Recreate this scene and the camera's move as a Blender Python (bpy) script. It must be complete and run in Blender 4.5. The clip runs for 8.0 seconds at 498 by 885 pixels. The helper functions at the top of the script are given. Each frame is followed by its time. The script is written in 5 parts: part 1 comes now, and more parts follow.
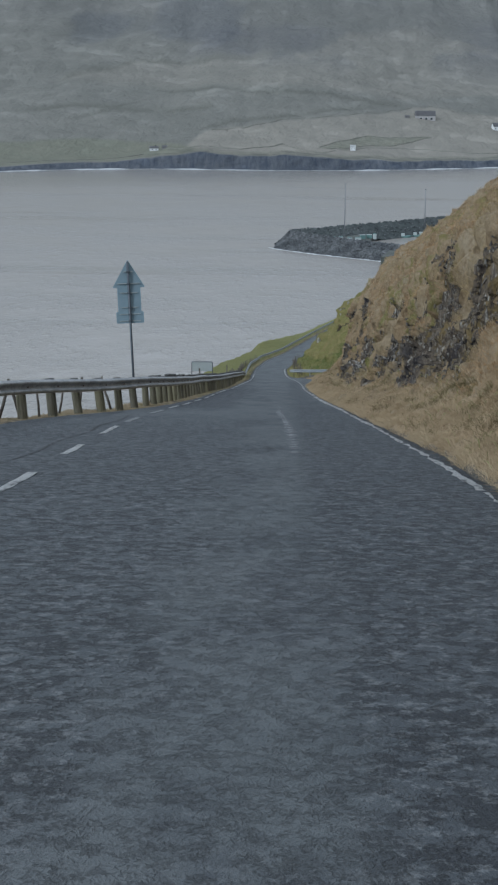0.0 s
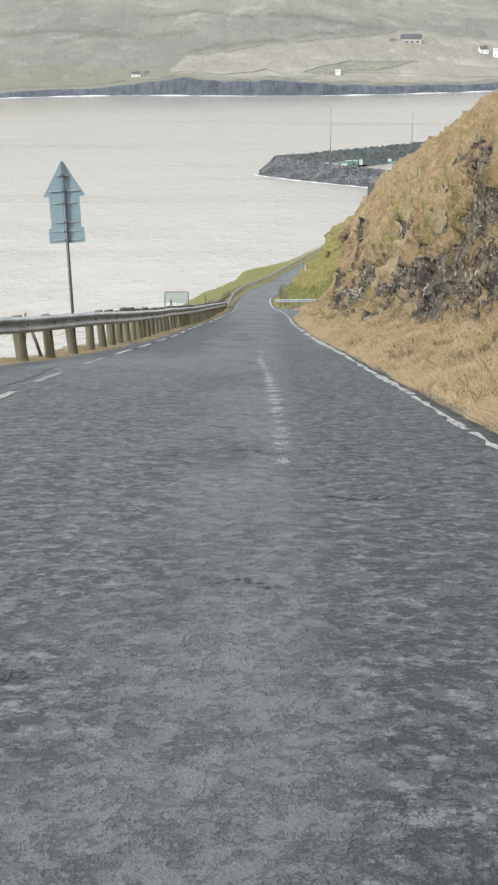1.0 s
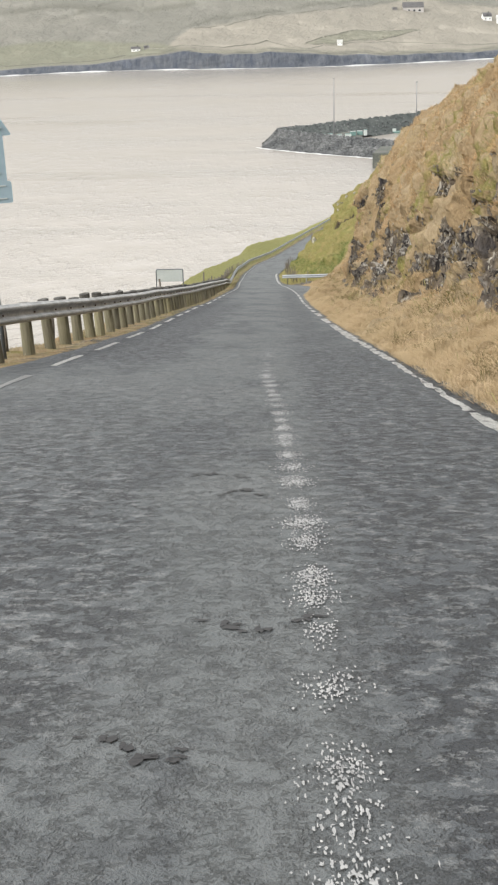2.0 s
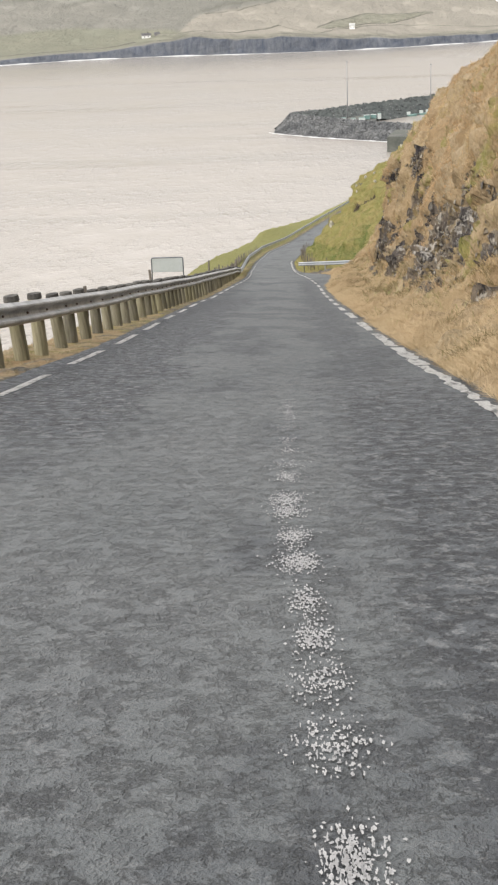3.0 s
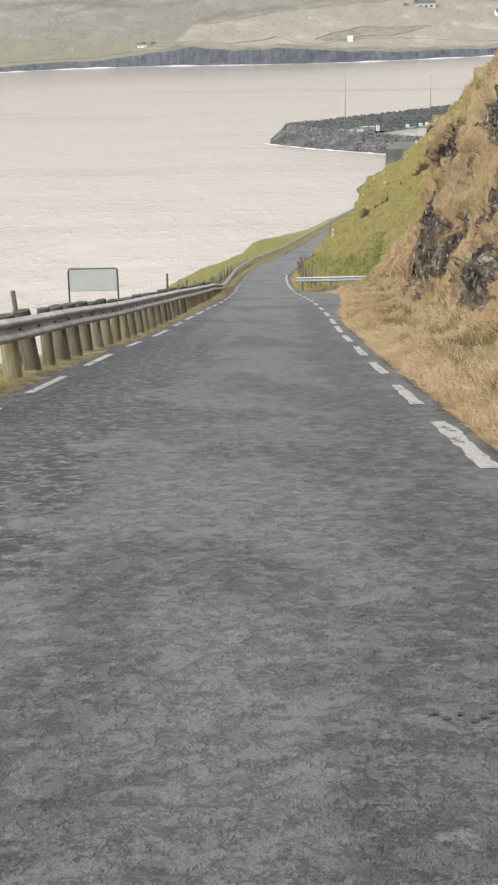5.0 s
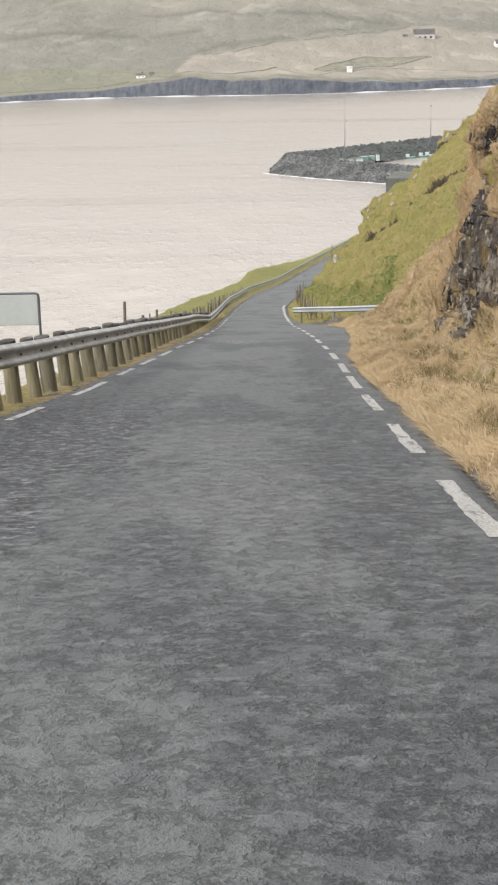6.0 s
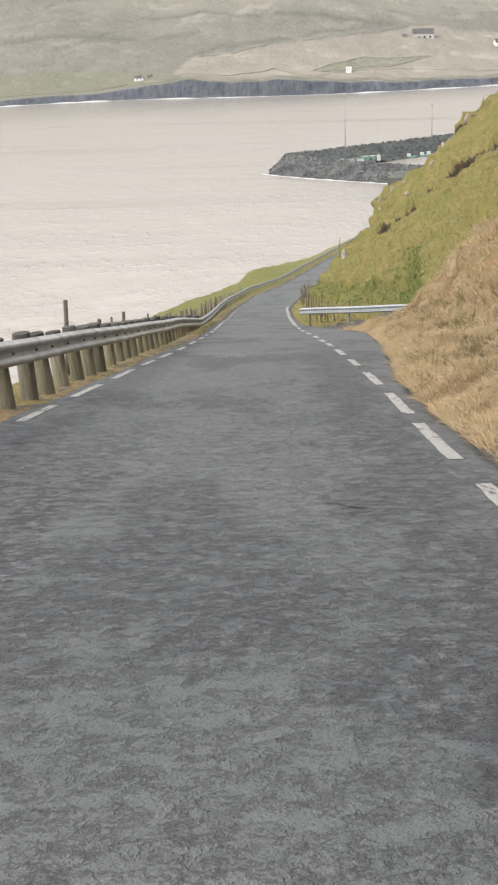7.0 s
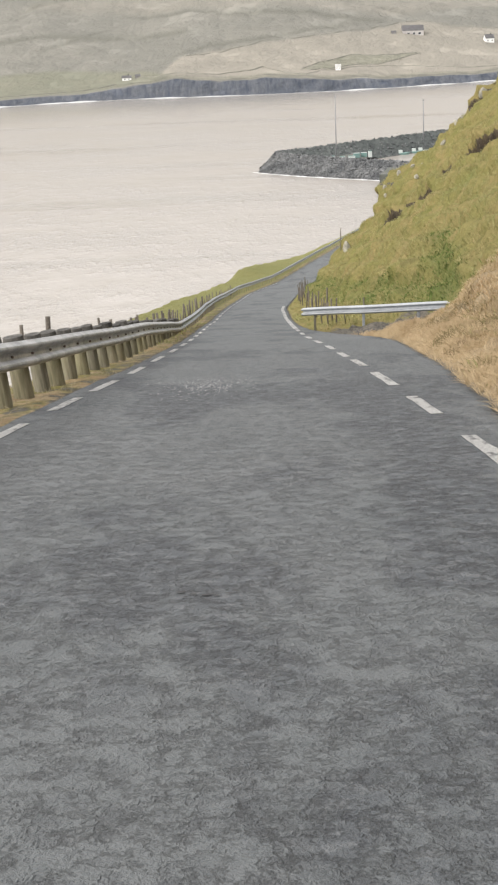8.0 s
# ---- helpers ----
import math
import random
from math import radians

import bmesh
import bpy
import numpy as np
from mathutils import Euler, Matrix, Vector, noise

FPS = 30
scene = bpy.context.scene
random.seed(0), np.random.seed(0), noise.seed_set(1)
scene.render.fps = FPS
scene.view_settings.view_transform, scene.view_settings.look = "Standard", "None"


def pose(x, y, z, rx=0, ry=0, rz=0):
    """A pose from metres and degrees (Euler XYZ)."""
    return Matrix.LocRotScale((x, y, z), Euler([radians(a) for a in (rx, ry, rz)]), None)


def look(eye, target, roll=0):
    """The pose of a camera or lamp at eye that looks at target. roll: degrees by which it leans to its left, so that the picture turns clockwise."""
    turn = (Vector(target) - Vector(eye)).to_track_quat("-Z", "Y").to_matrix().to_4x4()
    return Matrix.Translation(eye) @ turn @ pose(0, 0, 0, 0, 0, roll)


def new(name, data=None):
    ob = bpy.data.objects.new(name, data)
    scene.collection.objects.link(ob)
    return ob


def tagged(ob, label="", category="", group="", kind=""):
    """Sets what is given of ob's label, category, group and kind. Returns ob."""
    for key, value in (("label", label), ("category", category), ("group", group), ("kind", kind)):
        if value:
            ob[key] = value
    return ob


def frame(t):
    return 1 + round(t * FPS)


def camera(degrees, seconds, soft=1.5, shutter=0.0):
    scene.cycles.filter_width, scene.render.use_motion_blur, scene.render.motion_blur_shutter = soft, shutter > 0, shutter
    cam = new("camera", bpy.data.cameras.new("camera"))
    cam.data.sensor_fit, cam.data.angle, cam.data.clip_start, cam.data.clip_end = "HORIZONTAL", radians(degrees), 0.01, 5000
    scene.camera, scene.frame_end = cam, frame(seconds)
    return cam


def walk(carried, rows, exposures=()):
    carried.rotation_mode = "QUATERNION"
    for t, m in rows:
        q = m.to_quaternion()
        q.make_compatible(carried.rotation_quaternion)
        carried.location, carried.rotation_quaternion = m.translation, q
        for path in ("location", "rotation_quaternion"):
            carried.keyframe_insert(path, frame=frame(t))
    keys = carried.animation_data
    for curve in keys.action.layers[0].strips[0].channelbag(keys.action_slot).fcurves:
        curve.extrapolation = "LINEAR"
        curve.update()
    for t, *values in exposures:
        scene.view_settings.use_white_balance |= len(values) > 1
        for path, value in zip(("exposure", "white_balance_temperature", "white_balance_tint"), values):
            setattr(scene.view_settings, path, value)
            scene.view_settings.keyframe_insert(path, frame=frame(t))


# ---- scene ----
cam = camera(18.6, 8.0, soft=2.3)
PATH = [
    (0, (0.202, -0.411, 104.561), (0.154, 1.529, 104.076), 0.4),
    (0.5, (0.226, 4.220, 103.719), (0.194, 6.151, 103.198), 0.7),
    (1, (0.247, 9.038, 102.739), (0.217, 10.954, 102.165), 0.0),
    (1.5, (0.218, 13.868, 101.814), (0.187, 15.777, 101.219), -0.6),
    (3, (0.077, 28.791, 98.908), (0.014, 30.691, 98.288), -2.1),
    (3.5, (0.023, 33.681, 97.935), (-0.040, 35.580, 97.310), -1.5),
    (4, (0.008, 38.760, 96.971), (-0.049, 40.660, 96.347), -1.4),
    (4.5, (-0.005, 44.029, 95.918), (-0.059, 45.930, 95.298), -1.3),
    (6, (0.169, 60.173, 92.623), (0.118, 62.091, 92.057), -1.2),
    (6.5, (0.108, 65.385, 91.537), (0.057, 67.304, 90.975), -1.1),
    (7, (0.003, 70.761, 90.422), (-0.051, 72.680, 89.860), -1.8),
    (7.5, (-0.126, 76.258, 89.337), (-0.180, 78.176, 88.773), -2.0),
    (8, (-0.217, 81.727, 88.243), (-0.262, 83.646, 87.681), -2.4),
]
EXPOSURES = [(0.0, -1.12, 5250, 4), (0.5, -0.33, 5750, 4), (1.0, 0.07, 6080, 5), (1.5, 0.07, 6300, 6), (3.0, 0.05, 6500, 10), (8.0, 0.05, 6500, 10)]
walk(cam, [(t, look(eye, target, roll)) for t, eye, target, roll in PATH], EXPOSURES)

# ---------------------------------------------------------------- daylight under a high thin overcast
world = bpy.data.worlds.new("overcast_sky")
scene.world = world
world.use_nodes = True
wn, wl = world.node_tree.nodes, world.node_tree.links
wn.clear()
w_out = wn.new("ShaderNodeOutputWorld")
w_sky = wn.new("ShaderNodeTexSky")
w_sky.sky_type, w_sky.sun_disc = "NISHITA", False
w_sky.sun_elevation, w_sky.sun_rotation = radians(30), radians(-48)
w_sky.dust_density, w_sky.air_density = 3.0, 1.0
w_blue = wn.new("ShaderNodeBackground")
w_blue.inputs["Strength"].default_value = 0.06
w_cloud = wn.new("ShaderNodeBackground")
w_cloud.inputs["Color"].default_value = (1.0, 0.965, 0.935, 1)
w_cloud.inputs["Strength"].default_value = 1.55
w_add = wn.new("ShaderNodeAddShader")
wl.new(w_sky.outputs[0], w_blue.inputs["Color"])
wl.new(w_blue.outputs[0], w_add.inputs[0])
wl.new(w_cloud.outputs[0], w_add.inputs[1])
wl.new(w_add.outputs[0], w_out.inputs[0])

sun = new("sun", bpy.data.lights.new("sun", "SUN"))
sun.data.energy, sun.data.angle, sun.data.color = 2.9, radians(6), (1.0, 0.95, 0.89)
sun.matrix_world = look((-60, 60, 150), (0, 114, 104))

# ---------------------------------------------------------------- materials
def material(name, rough=0.8, metal=0.0):
    m = bpy.data.materials.new(name)
    m.use_nodes = True
    b = m.node_tree.nodes["Principled BSDF"]
    b.inputs["Roughness"].default_value, b.inputs["Metallic"].default_value = rough, metal
    b.inputs["Specular IOR Level"].default_value = 0.3
    return m, m.node_tree, b


def node(tree, kind, **inputs):
    n = tree.nodes.new(kind)
    for key, value in inputs.items():
        n.inputs[key.replace("_", " ")].default_value = value
    return n


def coords(tree, scale=(1, 1, 1), space="Object"):
    tc = tree.nodes.new("ShaderNodeTexCoord")
    mp = tree.nodes.new("ShaderNodeMapping")
    mp.inputs["Scale"].default_value = scale
    tree.links.new(tc.outputs[space], mp.inputs["Vector"])
    return mp.outputs[0]


def noise_fac(tree, vec, scale, detail=4.0, rough=0.55, lo=0.35, hi=0.65):
    n = node(tree, "ShaderNodeTexNoise", Scale=scale, Detail=detail, Roughness=rough)
    tree.links.new(vec, n.inputs["Vector"])
    r = tree.nodes.new("ShaderNodeMapRange")
    r.inputs["From Min"].default_value, r.inputs["From Max"].default_value = lo, hi
    tree.links.new(n.outputs["Fac"], r.inputs["Value"])
    return r.outputs["Result"]


def rgb_mix(tree, fac, a, b):
    n = tree.nodes.new("ShaderNodeMix")
    n.data_type = "RGBA"
    for sock, value in ((n.inputs[0], fac), (n.inputs[6], a), (n.inputs[7], b)):
        if isinstance(value, (tuple, float, int)):
            sock.default_value = (*value, 1) if isinstance(value, tuple) else value
        else:
            tree.links.new(value, sock)
    return n.outputs[2]


def math_node(tree, op, a, b=0.0, clamp=False):
    n = tree.nodes.new("ShaderNodeMath")
    n.operation, n.use_clamp = op, clamp
    for sock, value in zip(n.inputs, (a, b)):
        if isinstance(value, (float, int)):
            sock.default_value = value
        else:
            tree.links.new(value, sock)
    return n.outputs[0]


def bump(tree, b, height, strength, distance):
    n = node(tree, "ShaderNodeBump", Strength=strength, Distance=distance)
    tree.links.new(height, n.inputs["Height"])
    tree.links.new(n.outputs[0], b.inputs["Normal"])


def attribute(tree, name):
    n = tree.nodes.new("ShaderNodeAttribute")
    n.attribute_name = name
    return n.outputs["Fac"]


def island(tree):
    return tree.nodes.new("ShaderNodeNewGeometry").outputs["Random Per Island"]


def mottled(name, a, b, scale, rough=0.8, metal=0.0, fine=None, grain=0.0, space="Object", per_object=0.0, per_island=0.0):
    """A surface that wanders between two colours at two scales, with fine relief."""
    m, t, p = material(name, rough, metal)
    v = coords(t, space=space)
    f1 = noise_fac(t, v, scale, 5)
    f2 = noise_fac(t, v, fine or scale * 9, 3)
    f = math_node(t, "ADD", math_node(t, "MULTIPLY", f1, 0.65), math_node(t, "MULTIPLY", f2, 0.35), True)
    c = rgb_mix(t, f, a, b)
    for amount, source in ((per_object, "o"), (per_island, "i")):
        if amount:
            r = t.nodes.new("ShaderNodeObjectInfo").outputs["Random"] if source == "o" else island(t)
            h = t.nodes.new("ShaderNodeHueSaturation")
            t.links.new(math_node(t, "ADD", math_node(t, "MULTIPLY", r, 2 * amount), 1 - amount), h.inputs["Value"])
            t.links.new(c, h.inputs["Color"])
            c = h.outputs[0]
    t.links.new(c, p.inputs["Base Color"])
    if grain:
        bump(t, p, f2, 0.6, grain)
    return m


def asphalt_material():
    m, t, p = material("worn_asphalt", 0.82)
    v = coords(t)
    near_v = coords(t, (1.0, 0.55, 1.0))
    sep = t.nodes.new("ShaderNodeSeparateXYZ")
    t.links.new(v, sep.inputs[0])
    ragged = math_node(t, "MULTIPLY", math_node(t, "SUBTRACT", noise_fac(t, coords(t, (1.0, 0.45, 1.0)), 1.6, 6, 0.68, 0.2, 0.8), 0.5), 1.5)
    x = math_node(t, "ADD", sep.outputs["X"], ragged)
    y = math_node(t, "ADD", sep.outputs["Y"], math_node(t, "MULTIPLY", ragged, 5.0))

    def beyond(value, start, soft):
        return math_node(t, "DIVIDE", math_node(t, "SUBTRACT", value, start), soft, True)

    def before(value, end, soft):
        return math_node(t, "DIVIDE", math_node(t, "SUBTRACT", end, value), soft, True)

    def both(a, b):
        return math_node(t, "MULTIPLY", a, b)

    grain = noise_fac(t, v, 60, 3, 0.75, 0.3, 0.7)
    cloud = noise_fac(t, near_v, 0.55, 5, 0.6, 0.30, 0.70)
    curd = noise_fac(t, coords(t, (1.0, 0.85, 1.0)), 7.0, 7, 0.78, 0.505, 0.54)
    pit = noise_fac(t, near_v, 10.0, 4, 0.7, 0.52, 0.58)
    chip = noise_fac(t, coords(t, (1.0, 0.85, 1.0)), 11.0, 6, 0.8, 0.53, 0.575)
    tongue = noise_fac(t, coords(t, (0.75, 0.20, 1.0)), 0.9, 7, 0.66, 0.51, 0.59)
    lumps = noise_fac(t, v, 4.0, 5, 0.65, 0.3, 0.7)
    c = rgb_mix(t, cloud, (0.116, 0.130, 0.136), (0.150, 0.162, 0.167))
    # the strip relaid along the inner edge, the rough outer lane, and the darker tongues that cross the road
    relaid = both(beyond(math_node(t, "ADD", sep.outputs["X"], both(ragged, 0.18)), 0.28, 0.3), before(y, 47.0, 6.0))
    outer = both(before(x, -1.1, 0.25), both(beyond(y, 37.0, 4.0), before(y, 86.0, 10.0)))
    inner = both(both(beyond(x, 0.22, 0.3), before(x, 1.25, 0.3)), both(beyond(y, 40.0, 3.0), before(y, 110.0, 14.0)))
    first = both(both(before(x, -0.15, 0.5), before(y, 36.0, 8.0)), 0.75)
    dark = math_node(t, "MAXIMUM", math_node(t, "MAXIMUM", both(relaid, 0.68), both(outer, 0.9)), math_node(t, "MAXIMUM", both(inner, 0.6), both(first, 0.62)))
    dark = math_node(t, "MAXIMUM", dark, both(tongue, 0.62))
    c = rgb_mix(t, both(dark, 0.92), c, (0.044, 0.051, 0.064))
    # broken surface: sharp small hollows, thickest in the dark stretches
    broken = math_node(t, "MAXIMUM", math_node(t, "MAXIMUM", both(relaid, 0.62), both(outer, 0.85)), math_node(t, "MAXIMUM", both(inner, 0.34), both(first, 0.85)))
    rough_spots = math_node(t, "ADD", math_node(t, "MAXIMUM", broken, both(tongue, 0.3)), 0.10, True)
    c = rgb_mix(t, both(curd, rough_spots), c, (0.022, 0.025, 0.031))
    c = rgb_mix(t, both(chip, both(rough_spots, 0.8)), c, (0.25, 0.262, 0.268))
    c = rgb_mix(t, both(pit, 0.36), c, (0.044, 0.048, 0.054))
    c = rgb_mix(t, both(grain, 0.22), c, (0.070, 0.075, 0.080))
    t.links.new(c, p.inputs["Base Color"])
    p.inputs["Roughness"].default_value, p.inputs["Specular IOR Level"].default_value = 0.70, 0.3
    relief = math_node(t, "ADD", both(grain, 0.8), both(lumps, 1.6))
    bump(t, p, math_node(t, "SUBTRACT", relief, math_node(t, "ADD", both(curd, 1.5), both(pit, 0.7))), 0.9, 0.012)
    return m


def worn_paint_material():
    m, t, p = material("worn_white_road_paint", 0.7)
    v = coords(t)
    wear = noise_fac(t, coords(t, (1.0, 0.22, 1.0)), 9, 6, 0.75, 0.51, 0.61)
    fine = noise_fac(t, coords(t, (1.0, 0.4, 1.0)), 60, 3, 0.7, 0.4, 0.62)
    f = math_node(t, "MAXIMUM", math_node(t, "MULTIPLY", wear, 0.9), math_node(t, "MULTIPLY", fine, 0.4))
    t.links.new(rgb_mix(t, f, (0.72, 0.72, 0.70), (0.13, 0.133, 0.135)), p.inputs["Base Color"])
    bump(t, p, fine, 0.4, 0.004)
    return m


def ground_material():
    m, t, p = material("grassy_rocky_ground", 0.92)
    p.inputs["Specular IOR Level"].default_value = 0.12
    v = coords(t)
    steep = coords(t, (1.0, 1.0, 0.45))
    big, mid = noise_fac(t, v, 0.22, 5, 0.6), noise_fac(t, v, 1.3, 5, 0.6)
    fine = noise_fac(t, steep, 14, 4, 0.7, 0.3, 0.7)
    straw = rgb_mix(t, mid, (0.315, 0.25, 0.15), (0.405, 0.345, 0.24))
    straw = rgb_mix(t, big, straw, (0.31, 0.225, 0.13))
    hollow = noise_fac(t, coords(t, (1.0, 1.0, 0.55)), 1.7, 5, 0.68, 0.52, 0.64)
    straw = rgb_mix(t, math_node(t, "MULTIPLY", hollow, 0.6), straw, (0.165, 0.105, 0.052))
    straw = rgb_mix(t, math_node(t, "MULTIPLY", fine, 0.5), straw, (0.155, 0.105, 0.055))
    green = rgb_mix(t, mid, (0.250, 0.228, 0.080), (0.180, 0.184, 0.056))
    green = rgb_mix(t, big, green, (0.265, 0.215, 0.092))
    green = rgb_mix(t, noise_fac(t, coords(t, (0.6, 1.0, 1.4)), 0.8, 5, 0.65, 0.5, 0.66), green, (0.30, 0.235, 0.105))
    tussock = noise_fac(t, coords(t, (0.55, 0.9, 1.5)), 1.5, 5, 0.68, 0.54, 0.66)
    green = rgb_mix(t, math_node(t, "MULTIPLY", tussock, 0.6), green, (0.105, 0.098, 0.036))
    green = rgb_mix(t, attribute(t, "fresh"), green, rgb_mix(t, mid, (0.235, 0.235, 0.10), (0.195, 0.205, 0.08)))
    green = rgb_mix(t, attribute(t, "deep"), green, (0.085, 0.125, 0.032))
    green = rgb_mix(t, math_node(t, "MULTIPLY", fine, 0.5), green, (0.075, 0.08, 0.024))
    rock_v = coords(t, (1.0, 1.0, 0.5))
    rock = rgb_mix(t, noise_fac(t, rock_v, 2.6, 6, 0.7, 0.40, 0.60), (0.062, 0.050, 0.040), (0.190, 0.155, 0.115))
    rock = rgb_mix(t, noise_fac(t, rock_v, 0.55, 5, 0.6, 0.50, 0.60), rock, (0.042, 0.038, 0.040))
    rock = rgb_mix(t, noise_fac(t, coords(t, (1.0, 1.0, 0.3)), 6.5, 5, 0.7, 0.55, 0.64), rock, (0.38, 0.355, 0.305))
    rock = rgb_mix(t, noise_fac(t, rock_v, 1.7, 6, 0.7, 0.53, 0.62), rock, (0.185, 0.138, 0.066))
    rock = rgb_mix(t, noise_fac(t, coords(t, (1.3, 1.3, 0.25)), 3.2, 5, 0.7, 0.56, 0.62), rock, (0.02, 0.018, 0.018))
    black = rgb_mix(t, noise_fac(t, coords(t, (1.0, 1.0, 0.3)), 4.0, 5, 0.7, 0.42, 0.6), (0.024, 0.022, 0.024), (0.10, 0.09, 0.085))
    rock = rgb_mix(t, math_node(t, "MULTIPLY", attribute(t, "basalt"), noise_fac(t, coords(t, (1.0, 1.0, 0.5)), 1.5, 5, 0.65, 0.40, 0.58)), rock, black)
    pale = math_node(t, "MULTIPLY", attribute(t, "lichen"), noise_fac(t, coords(t, (1.0, 1.0, 0.6)), 5.0, 5, 0.7, 0.49, 0.58), True)
    rock = rgb_mix(t, pale, rock, (0.40, 0.38, 0.345))
    # bare soil below the turf ledges, its brown deepened for the overhang's shade
    rock = rgb_mix(t, attribute(t, "shaded_earth"), rock, rgb_mix(t, mid, (0.022, 0.017, 0.011), (0.058, 0.043, 0.026)))
    gravel = rgb_mix(t, noise_fac(t, v, 9, 4), (0.07, 0.066, 0.06), (0.17, 0.155, 0.13))
    edge = noise_fac(t, v, 3.0, 4, 0.6, 0.3, 0.7)

    def mask(name):
        a = math_node(t, "ADD", attribute(t, name), math_node(t, "MULTIPLY", math_node(t, "SUBTRACT", edge, 0.5), 0.5))
        r = t.nodes.new("ShaderNodeMapRange")
        r.inputs["From Min"].default_value, r.inputs["From Max"].default_value = 0.4, 0.6
        t.links.new(a, r.inputs["Value"])
        return r.outputs["Result"]

    c = rgb_mix(t, mask("lush"), straw, green)
    c = rgb_mix(t, mask("gravel"), c, gravel)
    c = rgb_mix(t, mask("rock"), c, rock)
    t.links.new(c, p.inputs["Base Color"])
    bump(t, p, math_node(t, "ADD", fine, mid), 0.9, 0.05)
    return m


def sea_material():
    m, t, p = material("sky_pale_sea_water", 0.22)
    p.inputs["IOR"].default_value, p.inputs["Specular IOR Level"].default_value = 1.33, 0.5
    sep = t.nodes.new("ShaderNodeSeparateXYZ")
    t.links.new(coords(t), sep.inputs[0])
    swell = noise_fac(t, coords(t, (1.3, 0.6, 1.0)), 0.045, 4, 0.55, 0.2, 0.8)
    chop = noise_fac(t, coords(t, (1.5, 0.55, 1.0)), 0.16, 3, 0.6, 0.5, 0.72)
    ripple = noise_fac(t, coords(t, (1.4, 0.5, 1.0)), 0.6, 4, 0.65, 0.3, 0.7)
    gust = noise_fac(t, coords(t, (0.6, 1.0, 1.0)), 0.02, 5, 0.65, 0.38, 0.62)
    # sheltered water under the far shore, and slicks
    slick = noise_fac(t, coords(t, (0.12, 1.0, 1.0)), 0.02, 5, 0.6, 0.54, 0.66)
    lee = math_node(t, "MULTIPLY", math_node(t, "SUBTRACT", math_node(t, "SUBTRACT", sep.outputs["Y"], math_node(t, "MULTIPLY", sep.outputs["X"], 0.35)), 1330.0), 0.006, True)
    calm = math_node(t, "MAXIMUM", math_node(t, "MULTIPLY", lee, 0.8), math_node(t, "MULTIPLY", slick, 0.45))
    # pale warm base colour adds to the sky's reflection on the water
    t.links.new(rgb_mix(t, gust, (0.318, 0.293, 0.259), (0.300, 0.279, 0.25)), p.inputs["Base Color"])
    t.links.new(math_node(t, "SUBTRACT", 0.24, math_node(t, "MULTIPLY", calm, 0.12)), p.inputs["Roughness"])
    live = math_node(t, "SUBTRACT", 1.0, math_node(t, "MULTIPLY", calm, 0.75))
    rough_water = math_node(t, "MULTIPLY", math_node(t, "ADD", math_node(t, "MULTIPLY", chop, 1.2), math_node(t, "MULTIPLY", ripple, 0.5)), math_node(t, "ADD", math_node(t, "MULTIPLY", gust, 1.1), 0.15))
    h = math_node(t, "MULTIPLY", math_node(t, "ADD", math_node(t, "MULTIPLY", swell, 1.2), rough_water), live)
    bump(t, p, h, 0.36, 1.0)
    return m


def far_land_material():
    m, t, p = material("hazed_hill_pasture", 0.95)
    p.inputs["Specular IOR Level"].default_value = 0.05
    v = coords(t)
    bands = coords(t, (0.75, 0.8, 1.5))
    big, mid = noise_fac(t, bands, 0.006, 6, 0.6), noise_fac(t, bands, 0.026, 8, 0.7, 0.42, 0.66)
    fine = noise_fac(t, coords(t, (0.5, 0.25, 1.0)), 0.10, 4, 0.6)
    # distance haze is mixed into the pasture tones: lighter and greyer
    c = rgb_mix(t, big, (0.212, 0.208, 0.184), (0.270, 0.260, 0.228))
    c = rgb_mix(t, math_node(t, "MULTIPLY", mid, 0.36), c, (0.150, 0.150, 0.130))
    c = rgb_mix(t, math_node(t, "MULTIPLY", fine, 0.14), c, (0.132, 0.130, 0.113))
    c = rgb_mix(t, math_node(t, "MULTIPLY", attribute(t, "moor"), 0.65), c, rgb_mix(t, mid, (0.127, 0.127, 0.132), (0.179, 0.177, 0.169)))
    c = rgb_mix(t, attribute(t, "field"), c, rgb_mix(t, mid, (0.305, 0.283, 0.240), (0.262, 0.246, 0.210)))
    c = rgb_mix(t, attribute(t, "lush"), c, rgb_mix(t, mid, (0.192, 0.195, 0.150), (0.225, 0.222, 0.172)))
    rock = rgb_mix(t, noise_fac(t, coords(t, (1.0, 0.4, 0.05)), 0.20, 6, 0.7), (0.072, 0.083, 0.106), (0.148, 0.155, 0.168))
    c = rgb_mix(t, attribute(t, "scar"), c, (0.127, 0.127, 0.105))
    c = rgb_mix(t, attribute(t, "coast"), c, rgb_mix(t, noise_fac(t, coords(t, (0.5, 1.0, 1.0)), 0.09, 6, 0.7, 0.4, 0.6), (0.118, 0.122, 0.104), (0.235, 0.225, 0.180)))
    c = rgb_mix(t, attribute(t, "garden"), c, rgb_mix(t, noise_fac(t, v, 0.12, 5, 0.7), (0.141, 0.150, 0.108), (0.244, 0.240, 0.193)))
    c = rgb_mix(t, attribute(t, "rock"), c, rock)
    t.links.new(c, p.inputs["Base Color"])
    bump(t, p, math_node(t, "ADD", mid, math_node(t, "MULTIPLY", fine, 0.5)), 0.9, 3.4)
    return m


